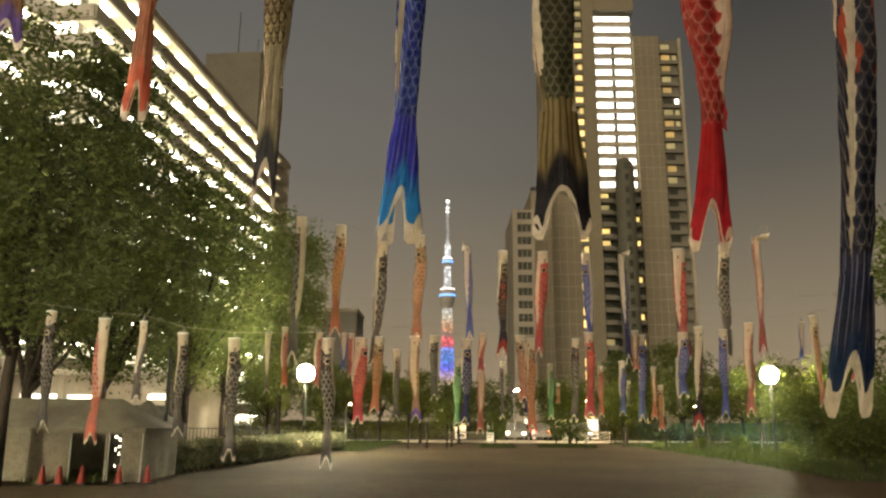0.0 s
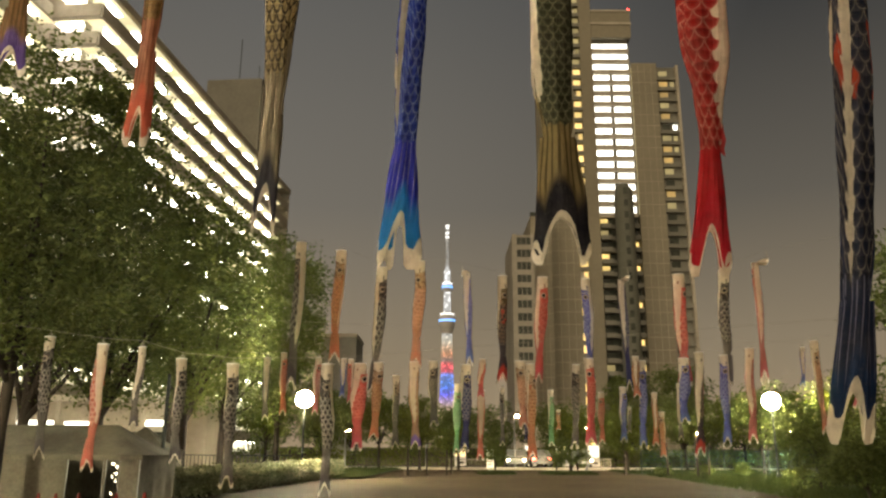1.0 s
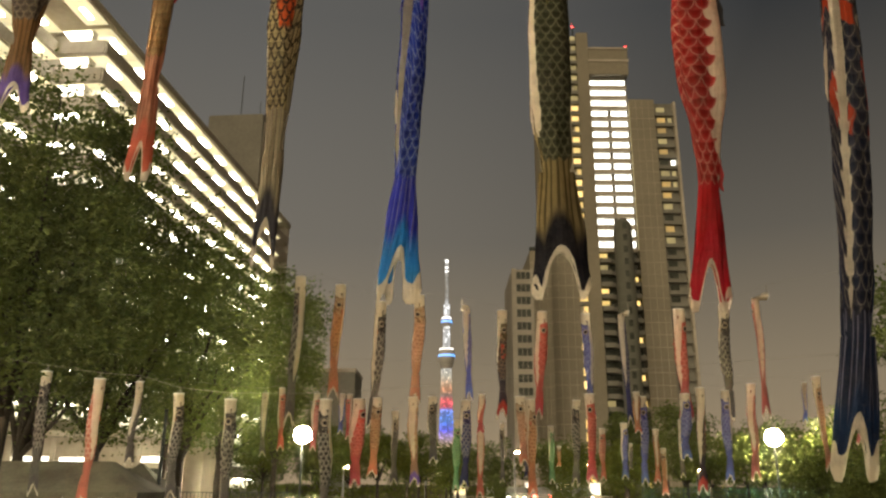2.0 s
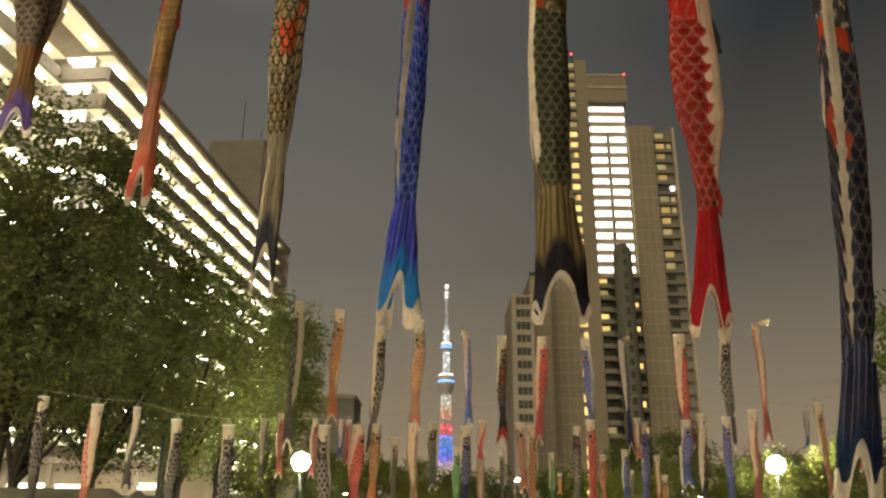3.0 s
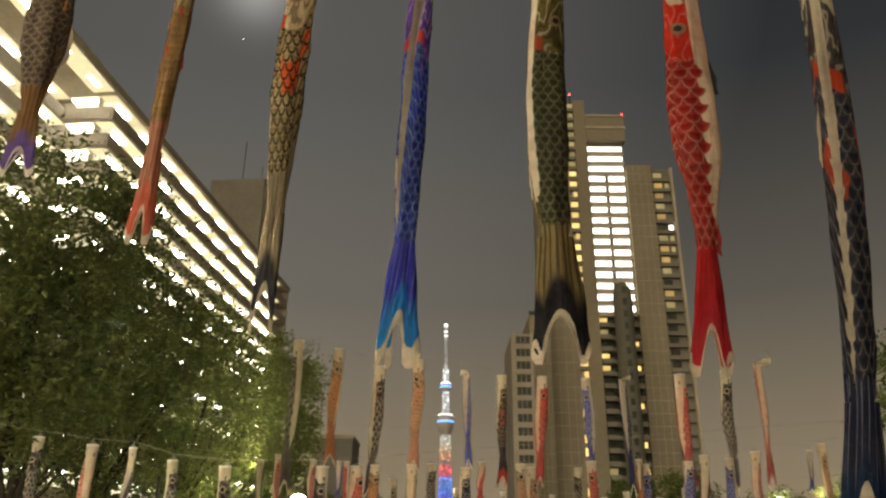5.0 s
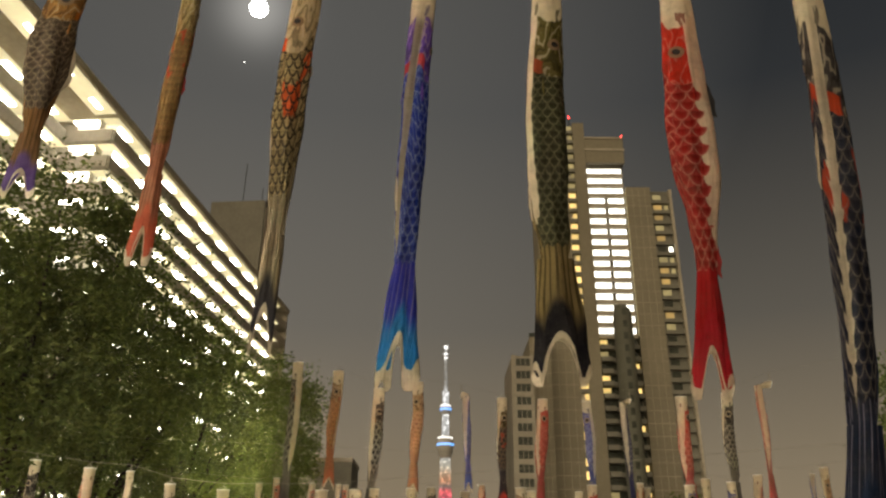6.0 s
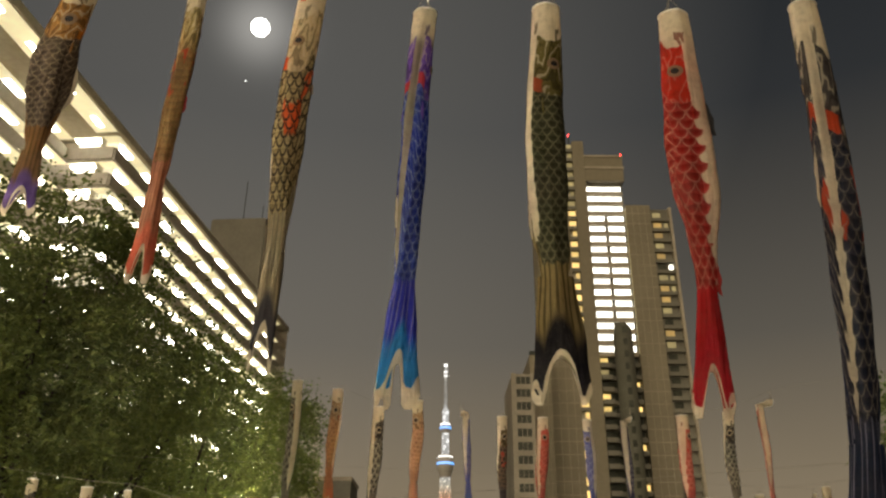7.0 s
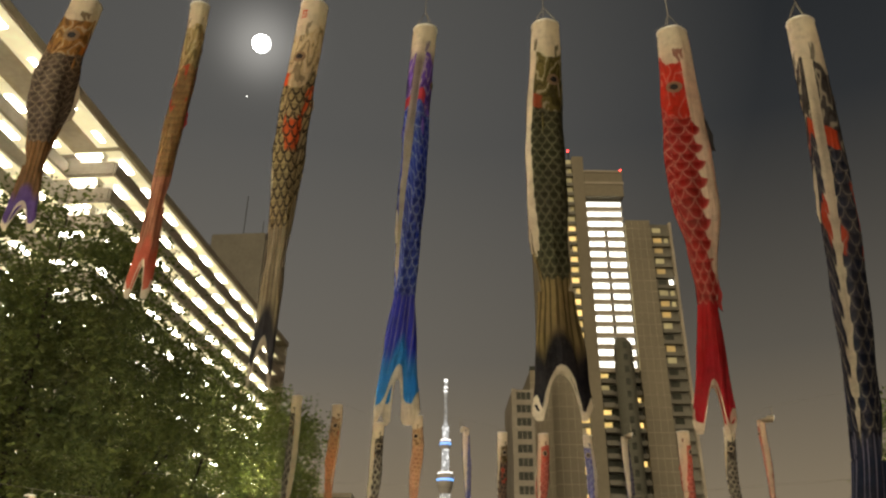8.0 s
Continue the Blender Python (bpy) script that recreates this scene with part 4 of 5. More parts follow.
    if style == "ochre":
        # red brush strokes on the mouth band
        for u0, s0, du, ds in ((0.235, 0.036, 0.055, 0.0035), (0.235, 0.046, 0.050, 0.0035), (0.228, 0.056, 0.058, 0.0035), (0.225, 0.034, 0.010, 0.026), (0.265, 0.040, 0.010, 0.022)):
            b = bmesh.new()
            grid = [[b.verts.new(skin(u0 + du * i / 4, s0 + ds * j) * 1.0) for i in range(5)] for j in range(2)]
            mid = skin(u0 + 0.5, s0)
            for v in b.verts:
                v.co += Vector((v.co.x - mid.x, v.co.y - mid.y, 0)).normalized() * 0.006
            for i in range(4):
                b.faces.new((grid[0][i], grid[0][i + 1], grid[1][i + 1], grid[1][i]))
            part("brush_stroke", b, RED_INK, top, "red painted stroke")
    return top, Vector(at) + hook


def line(name, label, pts, posts=True, thick=0.005):
    """A rope through the knots, with poles at its ends."""
    rope = bmesh.new()
    tube(rope, pts, thick, 5)
    tagged(part(name, rope, ROPE, None, label), category="rope")
    if posts:
        for p in (pts[0], pts[-1]):
            pole = thing("steel_pole", "slim grey steel pole that holds a streamer rope", "pole", at=(p[0], p[1], 0), group="rope poles")
            part("shaft", lathe([(0.10, 0), (0.09, 0.5), (0.06, p[2] + 0.15)], 12), GALV, pole)
            part("base_plate", boxed(-0.18, 0.18, -0.18, 0.18, 0, 0.03, bevel=0.008), GALV, pole)
            part("cap", lathe([(0.065, p[2] + 0.15), (0.07, p[2] + 0.2), (0.02, p[2] + 0.24)], 12), GALV, pole)


def hang(row, y, slack, faces, x_ends, z_ends, seed, rings=14, sides=12, posts=True, thick=0.005):
    knots = []
    for i, (x, z, length, width, lean, style, *tip) in enumerate(row):
        rnd = random.Random(seed + i)
        _, k = streamer(style, (x, y + rnd.uniform(-slack, slack), z), length, width * 0.8, lean, bulge=rnd.uniform(-0.15, 0.2), drift=rnd.uniform(-0.25, 0.25), face=faces[i % len(faces)], rings=rings, sides=sides,
                        seed=seed + i, twist=rnd.uniform(-0.5, 0.5), puff=rnd.uniform(0.3, 0.5), flare=rnd.uniform(0.95, 1.25), taper=rnd.uniform(0.6, 0.75), droop=tip[0] if tip else 0.0)
        knots.append(k)
    knots.sort(key=lambda p: p.x)
    line("streamer_rope", "thin pale rope strung across the plaza with carp streamers", [Vector((x_ends[0], y, z_ends[0])), *knots, Vector((x_ends[1], y, z_ends[1]))], posts, thick)


# the nearest rope: style, x, y, mouth height, length, width, lean, face, drift, bend, bulge, taper, flare
NEAR = [
    ("bronze", -4.89, 8.0, 9.12, 3.49, 0.40, -0.04, 0.68, 0.05, -0.12, 0.36, 0.64, 0.95),
    ("copper", -3.33, 8.0, 9.11, 4.26, 0.25, -0.15, 0.42, 0.10, 0.04, -0.06, 0.75, 1.15),
    ("ochre", -1.79, 8.0, 9.13, 5.32, 0.36, -0.18, 0.32, -0.10, -0.03, 0.08, 0.62, 0.75),
    ("azure", -0.26, 8.0, 8.73, 5.28, 0.315, -0.22, 0.97, 0.42, -0.02, -0.06, 0.80, 1.55),
    ("forest", 1.34, 8.0, 8.82, 5.34, 0.36, -0.06, 0.20, 0.0, -0.06, 0.30, 1.05, 1.70),
    ("scarlet", 3.03, 8.0, 8.72, 5.37, 0.38, -0.20, 0.80, 0.02, 0.10, 0.48, 0.62, 1.15),
    ("ink", 4.21, 7.0, 8.01, 6.37, 0.31, -0.64, 0.06, 0.06, 0.16, 0.20, 0.92, 1.30),
]
knots = []
for i, (style, x, y, z, length, width, lean, face, drift, bend, bulge, taper, flare) in enumerate(NEAR):
    _, k = streamer(style, (x, y, z), length, width, lean, face, rings=72, sides=40, seed=40 + i, drift=drift, bend=bend, bulge=bulge, taper=taper, puff=0.45, near=True, flare=flare, split=0.80 if style == "ink" else 0.73, pinch={"azure": 0.55, "ink": 0.3, "ochre": 0.3, "copper": 0.35}.get(style, 0.15), notch={"azure": 0.48, "scarlet": 0.52, "ink": 0.55, "copper": 0.5}.get(style, 0.70), group="large carp streamers on the near rope")
    knots.append(k)
line("streamer_rope", "pale rope high over the plaza with large carp streamers", [Vector((-15, 8.2, 10.6)), *knots, Vector((15, 6.5, 9.4))])

HIGH = [
    (-5.30, 9.05, 5.59, 0.47, -0.16, "black"),
    (-3.80, 8.73, 4.24, 0.49, -0.17, "orange"),
    (-2.24, 8.09, 4.71, 0.49, -0.22, "black"),
    (-0.83, 8.35, 4.05, 0.49, -0.16, "peach"),
    (0.89, 8.14, 3.73, 0.29, 0.12, "blue", -0.16),
    (2.23, 7.78, 3.98, 0.45, -0.09, "night"),
    (3.73, 7.75, 3.94, 0.45, -0.28, "red"),
    (5.33, 7.69, 3.87, 0.41, 0.04, "blue"),
    (6.63, 8.02, 4.50, 0.29, 0.14, "navy", 0.28),
    (8.77, 7.88, 4.14, 0.53, -0.01, "red"),
    (10.47, 8.04, 4.30, 0.49, -0.18, "black"),
    (11.71, 8.70, 4.85, 0.35, -0.08, "rose", 0.45),
]
LEFT = [
    (-9.19, 4.07, 2.80, 0.29, 0.05, "black"),
    (-7.95, 3.90, 2.90, 0.32, -0.03, "coral"),
    (-7.01, 3.84, 1.89, 0.21, -0.03, "ash"),
    (-6.06, 3.57, 2.38, 0.29, 0.02, "black"),
    (-4.86, 3.45, 2.78, 0.34, 0.01, "black"),
    (-2.66, 3.46, 2.95, 0.34, 0.05, "black"),
]
LOW_WEST = [
    (-6.06, 4.58, 2.15, 0.26, -0.00, "ash"),
    (-5.53, 4.78, 2.15, 0.26, 0.01, "coral"),
    (-4.29, 4.58, 1.95, 0.26, -0.06, "rose"),
    (-3.44, 4.59, 1.37, 0.24, -0.01, "blue"),
    (-3.16, 4.55, 1.53, 0.24, -0.01, "red"),
    (-2.84, 4.39, 2.94, 0.51, -0.05, "red"),
    (-2.21, 4.44, 2.66, 0.39, -0.11, "orange"),
    (-1.60, 4.00, 2.47, 0.30, 0.01, "ash"),
    (-1.00, 4.50, 3.00, 0.39, 0.10, "plum"),
    (-0.32, 4.50, 2.24, 0.36, 0.04, "black"),
]
LOW_EAST = [
    (0.83, 4.41, 2.99, 0.39, -0.04, "navy"),
    (1.40, 4.61, 1.37, 0.26, -0.07, "red"),
    (2.71, 4.52, 2.33, 0.43, 0.12, "peach"),
    (3.07, 4.42, 3.28, 0.39, 0.01, "orange"),
    (4.69, 4.43, 2.90, 0.32, -0.14, "black"),
    (5.14, 4.63, 3.00, 0.43, -0.03, "red"),
    (6.69, 4.68, 1.41, 0.28, -0.01, "orange"),
    (7.04, 4.58, 3.04, 0.34, -0.08, "blue"),
    (8.52, 4.68, 2.28, 0.43, -0.11, "blue"),
    (9.05, 4.89, 3.62, 0.39, -0.21, "night"),
    (9.77, 4.75, 3.10, 0.36, -0.09, "blue"),
    (10.79, 5.01, 3.27, 0.39, -0.17, "rose"),
]
SHORT = [
    (11.27, 4.68, 1.23, 0.18, -0.12, "blue"),
    (11.61, 4.86, 2.87, 0.32, 0.01, "peach"),
    (12.95, 5.01, 2.21, 0.42, -0.17, "pink"),
]
BACK = [
    (0.79, 4.74, 3.55, 0.44, -0.06, "green"),
    (2.01, 4.46, 3.54, 0.44, -0.08, "coral"),
    (3.12, 4.61, 2.99, 0.32, -0.04, "black"),
    (5.57, 4.47, 2.85, 0.38, -0.04, "green"),
    (5.92, 3.47, 1.00, 0.26, -0.03, "orange"),
    (8.07, 4.34, 2.56, 0.35, -0.04, "coral"),
    (9.25, 4.64, 2.79, 0.44, -0.04, "blue"),
    (10.84, 4.35, 2.70, 0.38, -0.06, "orange"),
    (11.22, 3.41, 2.31, 0.38, -0.05, "orange"),
    (12.09, 4.79, 2.86, 0.41, -0.09, "ash"),
    (4.26, 3.18, 1.27, 0.23, -0.02, "navy"),
    (9.55, 3.63, 1.28, 0.23, -0.06, "ash"),
]
FACES = [0.06, 0.28, 0.22, 0.0, 0.72, 0.12, 0.68, 0.3]
hang(HIGH, 28.0, 0.0, [0.82, 0.7, 0.25, 0.3, 0.05, 0.2, 0.28, 0.74, 0.0, 0.12, 0.25, 0.9], (-22, 22), (11.0, 10.8), 100, rings=20, thick=0.003)
hang(LEFT, 18.0, 0.0, [0.3, 0.95, 0.02, 0.2, 0.24, 0.7], (-14, 13), (4.9, 4.9), 130, rings=18)
hang(LOW_WEST + LOW_EAST, 27.0, 0.25, FACES, (-19, 19.5), (5.9, 6.2), 160, thick=0.003)
hang(SHORT, 24.0, 0.1, FACES, (-17.5, 17.5), (5.9, 5.9), 220, thick=0.003)
hang(BACK, 40.0, 0.4, FACES[2:], (-25, 26), (6.0, 6.0), 250, rings=10, sides=10, thick=0.003)

# ---------------------------------------------------------------- park lamps


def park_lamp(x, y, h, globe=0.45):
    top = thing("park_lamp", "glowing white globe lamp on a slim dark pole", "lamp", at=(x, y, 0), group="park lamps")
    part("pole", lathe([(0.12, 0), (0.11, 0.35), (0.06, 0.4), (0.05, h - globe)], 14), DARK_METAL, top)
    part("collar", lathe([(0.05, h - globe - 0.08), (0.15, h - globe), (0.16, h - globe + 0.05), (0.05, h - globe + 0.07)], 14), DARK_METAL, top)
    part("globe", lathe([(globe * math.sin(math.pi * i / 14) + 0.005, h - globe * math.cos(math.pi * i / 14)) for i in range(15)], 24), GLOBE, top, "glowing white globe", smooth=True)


park_lamp(-7.02, 40.0, 3.97, 0.42)
park_lamp(18.1, 43.0, 4.15)
# unseen lamp, added out of view to brighten the left trees
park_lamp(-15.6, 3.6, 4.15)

# ---------------------------------------------------------------- trees and shrubs


def tree(name, x, y, h, spread, trunk, leaves, seed, low=0.3, leaf=0.16, material=None, label="broad leafy park tree with a dark dense crown", squash=1.0, lean=0.0, clumps=90, fill=0.0):
    """Trunk, forked limbs and a crown of leaf clumps hung round the limb ends."""
    rng = np.random.default_rng(seed)
    top = thing(name, label, "tree" if name == "tree" else "shrub", at=(x, y, 0), group="park trees" if name == "tree" else "")
    fork = h * max(low, 0.16)
    b = bmesh.new()
    tube(b, [(0, 0, -0.1), (0.02, 0.03, 0.15), (lean * 0.3, 0, fork * 0.6), (lean * 0.6, 0.05, fork), (lean, 0, h * 0.72)], [trunk * 1.5, trunk * 1.05, trunk * 0.9, trunk * 0.8, trunk * 0.25], 10)
    part("trunk", b, BARK, top, smooth=True)
    mid = np.array([lean, 0, fork + (h - fork) * 0.5])
    half = np.array([spread, spread, (h - fork) * 0.52 * squash])
    cs = []
    while len(cs) < clumps:
        p = rng.uniform(-1, 1, 3)
        r = (np.abs(p) ** 3).sum() ** (1 / 3)
        if r > 1 or r < 0.3:
            continue
        wob = 0.80 + 0.32 * noise.noise(Vector(p * 2.2 + seed))
        cs.append(mid + p * half * wob)
    cs = np.array(cs)
    for k in range(7):
        tgt = cs[rng.integers(len(cs))]
        s = np.array([lean * 0.6, 0, fork * rng.uniform(0.92, 1.15)])
        b = bmesh.new()
        m1 = s + (tgt - s) * 0.4 + rng.normal(0, 0.12, 3)
        m2 = s + (tgt - s) * 0.75 + rng.normal(0, 0.15, 3)
        tube(b, [s, m1, m2, tgt], [trunk * 0.55, trunk * 0.36, trunk * 0.2, trunk * 0.06], 7)
        part("limb", b, BARK, top, smooth=True)
    per = max(4, leaves // clumps)
    size = rng.uniform(0.55, 1.25, clumps) * spread * 0.30
    pts = cs[:, None, :] + np.clip(rng.normal(size=(clumps, per, 3)), -1.7, 1.7) * size[:, None, None] * np.array([0.62, 0.62, 0.42])
    pts = pts.reshape(-1, 3)
    # loose twigs between the clumps
    loose = rng.uniform(-1, 1, (int(leaves * fill), 3))
    r = (np.abs(loose) ** 2.6).sum(1) ** (1 / 2.6)
    loose = loose[(r < 1) & (r > 0.25)] * half * 0.86
    pts = np.concatenate([pts, mid + loose])
    pts = pts[pts[:, 2] > 0.08]
    part("crown", leaf_mesh("crown", pts, leaf, rng), material or LEAF, top)
    return top


# the big trees beside the plaza
tree("tree", -10.9, 19.4, 12.0, 3.6, 0.17, 36000, 11, low=0.27, leaf=0.155, clumps=130, lean=0.12, fill=0.20)
tree("tree", -11.6, 26.5, 12.9, 3.9, 0.22, 20000, 12, low=0.20, leaf=0.175, clumps=100, fill=0.13)
tree("tree", -11.8, 36.0, 14.0, 4.1, 0.22, 17000, 13, low=0.17, leaf=0.20, clumps=105, fill=0.14)
tree("tree", -13.4, 48.0, 16.5, 4.0, 0.22, 13000, 14, low=0.16, leaf=0.23, clumps=100, fill=0.2)
tree("tree", -16.5, 31.0, 13.0, 4.2, 0.25, 3200, 15, low=0.20, leaf=0.20, clumps=60, fill=0.0)
tree("tree", -11.3, 54.0, 16.6, 3.6, 0.22, 18000, 16, low=0.16, leaf=0.24, clumps=95, fill=0.25)
tree("tree", -20.5, 40.5, 9.5, 4.2, 0.2, 4500, 17, low=0.45, leaf=0.20, clumps=70, fill=0.3, label="dark leafy tree behind the tents")
tree("tree", -26.5, 43.5, 10.5, 4.4, 0.2, 4500, 18, low=0.45, leaf=0.21, clumps=70, fill=0.3, label="dark leafy tree behind the tents")
tree("tree", -15.2, 44.0, 9.0, 3.4, 0.2, 6500, 19, low=0.48, leaf=0.20, clumps=60, fill=0.3, label="dark leafy tree behind the hedge")
# the far rows behind the plaza
far = [(-8.0, 56, 6.2, 2.4), (-4.6, 58, 6.0, 2.2), (-1.6, 57, 5.4, 2.0), (1.2, 58, 4.6, 1.8), (9.2, 57, 4.6, 1.7), (13.5, 58, 5.0, 2.0),
       (17.2, 56, 5.4, 2.2), (21.0, 55, 5.8, 2.4), (25.5, 57, 6.2, 2.5), (30.0, 58, 6.4, 2.6), (-13.0, 58.5, 6.2, 2.4)]
for i, (x, y, h, s) in enumerate(far):
    tree("tree", x, y, h, s, 0.12, 4200, 30 + i, material=LEAF_YELLOW if i % 3 else LEAF, low=0.30, leaf=0.22, clumps=45, label="small round park tree at the far edge of the plaza")
for i in range(15):
    tree("tree", -22 + 4.6 * i + 0.7 * (i % 3), 73.5 + (i * 7 % 5) * 0.6, 5.2 + 0.9 * (i * 5 % 4) / 3, 2.5, 0.13, 2600, 300 + i, low=0.2, leaf=0.27, clumps=40, label="round street tree beyond the road")
tree("tree", 25.5, 84.0, 10.5, 3.6, 0.2, 5000, 48, leaf=0.34, clumps=50, label="dark street tree beyond the road")
tree("tree", 20.5, 86.0, 9.5, 3.2, 0.2, 5000, 49, leaf=0.34, clumps=50, label="dark street tree beyond the road")
tree("tree", 0.6, 50.5, 3.0, 0.95, 0.07, 2600, 50, low=0.4, leaf=0.15, clumps=26, material=LEAF_YELLOW, label="young tree with bright green leaves")
tree("tree", 11.5, 50.0, 4.0, 1.3, 0.08, 2600, 51, low=0.35, leaf=0.16, clumps=26, material=LEAF_YELLOW, label="young tree with yellow-green leaves")
tree("tree", 21.4, 40.8, 5.8, 2.1, 0.12, 5200, 52, low=0.30, leaf=0.17, clumps=40, material=LEAF_YELLOW, label="yellow-green tree lit by a park lamp")
tree("tree", 19.6, 48.5, 5.4, 1.9, 0.12, 4200, 53, low=0.30, leaf=0.18, clumps=40, label="small leafy tree behind a park lamp")


def shrub(x, y, r, h, seed, material=None, leaf=0.13, count=3600, label="dense dark green shrub at the plaza edge"):
    tree("shrub", x, y, h, r, 0.05, count, seed, low=0.08, leaf=leaf, clumps=36, material=material, label=label, squash=1.0)


shrub(3.4, 50.5, 0.75, 2.3, 60, count=2400)
shrub(7.2, 50.0, 0.9, 2.5, 61, count=2400)
shrub(8.6, 50.6, 0.8, 2.3, 62, count=2400)
for i, (x, y, r, h) in enumerate([(13.4, 25.2, 1.5, 2.1), (15.4, 24.0, 1.7, 2.9), (20.6, 36.5, 1.8, 3.2), (17.0, 27.0, 2.0, 3.6), (14.9, 31.5, 1.7, 3.4), (15.6, 20.6, 1.8, 2.6),
                                  (18.8, 31.0, 2.0, 3.8), (19.0, 23.0, 2.2, 4.4), (18.2, 35.0, 1.6, 2.8)]):
    shrub(x, y, r, h, 70 + i, leaf=0.15, count=5200)
tree("tree", 17.3, 26.5, 10.4, 2.6, 0.16, 9000, 90, low=0.3, leaf=0.17, clumps=60, label="leafy tree over the shrubs")
for i in range(5):
    shrub(13.2 + 2.1 * i, 47.6 - 1.1 * i + (i % 3) * 0.4, 0.6, 0.5 + 0.15 * (i % 3), 95 + i, material=None, count=1500, label="low shrub in the grass by the fence")


def hedge(x0, y0, x1, y1, height, thick, count, stems, seed, material, leaf, label):
    """A clipped hedge: stems and a dense box of leaves with an uneven top."""
    rng = np.random.default_rng(seed)
    top = thing("hedge", label, "hedge", kind="stuff")
    t = rng.uniform(0, 1, count)
    x = x0 + (x1 - x0) * t + rng.uniform(-thick, thick, count)
    y = y0 + (y1 - y0) * t + rng.uniform(-thick * 0.6, thick * 0.6, count)
    z = 0.02 + rng.beta(1.6, 1.1, count) * (height + 0.1 * np.sin(t * 40) + 0.06 * np.sin(t * 151))
    part("leaves", leaf_mesh("leaves", np.stack([x, y, z], 1), leaf, rng), material, top)
    for i in range(stems):
        q = i / (stems - 1)
        part("stem", tube(bmesh.new(), [(x0 + (x1 - x0) * q, y0 + (y1 - y0) * q, -0.05), (x0 + (x1 - x0) * q + 0.1, y0 + (y1 - y0) * q, height * 0.7)], [0.03, 0.012], 5), BARK, top)


hedge(-8.6, 23.5, -6.0, 45.0, 0.85, 0.55, 28000, 24, 8, HEDGE_LEAF, 0.13, "clipped grey-green hedge along the plaza")
hedge(-30.0, 70.6, 48.0, 70.6, 1.5, 0.6, 16000, 30, 9, LEAF_YELLOW, 0.24, "long clipped green hedge beyond the road")
grass("grass_verge", lambda y: -10.5 + 0.1 * (y - 20), lambda y: -8.4 + 0.075 * (y - 20), 20, 46, 9000, 1)
grass("grass_verge", lambda y: -7.0 + 0.02 * (y - 40), lambda y: -4.2 + 0.06 * (y - 40), 42, 60, 9000, 2)
grass("grass_verge", lambda y: 11.8 + 0.075 * (y - 26) - 0.0016 * (y - 26) ** 2, lambda y: 24.0, 22, 50, 34000, 3)
grass("grass_verge", lambda y: 2.6, lambda y: 4.6, 48.5, 51.5, 2400, 4)
grass("grass_verge", lambda y: 6.6, lambda y: 9.6, 48.5, 51.5, 3000, 5)
grass("grass_verge", lambda y: 12.2, lambda y: 30.0, 50.2, 58, 9000, 6)

# ---------------------------------------------------------------- tents, cones, fences, posts


def tent(x, y, rz, w=3.2, d=2.6, eave=1.55, ridge=2.35):
    top = thing("event_tent", "greyish canvas event tent with hanging side walls", "tent", at=(x, y, 0), rz=rz, group="event tents")
    for sx in (-1, 1):
        for sy in (-1, 1):
            part("post", tube(bmesh.new(), [(sx * w / 2, sy * d / 2, 0), (sx * w / 2, sy * d / 2, eave)], 0.03, 8), DARK_METAL, top)
    b = bmesh.new()
    n = 8
    rows = []
    for j in range(n + 1):
        q = j / n
        hw, hd = (w / 2 + 0.08) * (1 - q) + 0.05 * q, (d / 2 + 0.08) * (1 - q) + 0.05 * q
        z = eave + (ridge - eave) * (q ** 1.25)
        rows.append([b.verts.new((a * hw, c * hd, z - 0.04 * math.sin(math.pi * q))) for a, c in ((-1, -1), (0, -1), (1, -1), (1, 0), (1, 1), (0, 1), (-1, 1), (-1, 0))])
    for r0, r1 in zip(rows, rows[1:]):
        for k in range(8):
            b.faces.new((r0[k], r0[(k + 1) % 8], r1[(k + 1) % 8], r1[k]))
    b.faces.new(rows[-1])
    part("canopy", b, CANVAS, top)
    rng = random.Random(int(x * 10))
    for a, c, o in ((-1, -1, 0), (1, -1, 1), (1, 1, 2), (-1, 1, 3)):
        nx, ny = ((1, -1), (1, 1), (-1, 1), (-1, -1))[o]
        b = bmesh.new()
        m = 18
        lo, hi = [], []
        for i in range(m + 1):
            q = i / m
            px = a * w / 2 + (nx - a) * w / 2 * q
            py = c * d / 2 + (ny - c) * d / 2 * q
            wob = 0.045 * math.sin(q * 22 + rng.uniform(0, 1))
            lo.append(b.verts.new((px + wob * (a == nx), py + wob * (c == ny), 0.03)))
            hi.append(b.verts.new((px, py, eave + 0.02)))
        for i in range(m):
            b.faces.new((lo[i], lo[i + 1], hi[i + 1], hi[i]))
        part("side_wall", b, CANVAS, top, smooth=True)
    part("valance", boxed(-w / 2 - 0.1, w / 2 + 0.1, -d / 2 - 0.12, -d / 2 - 0.09, eave - 0.18, eave + 0.03), CANVAS, top)


tent(-10.35, 27.6, 8, w=2.2, d=2.4, eave=1.45, ridge=2.25)


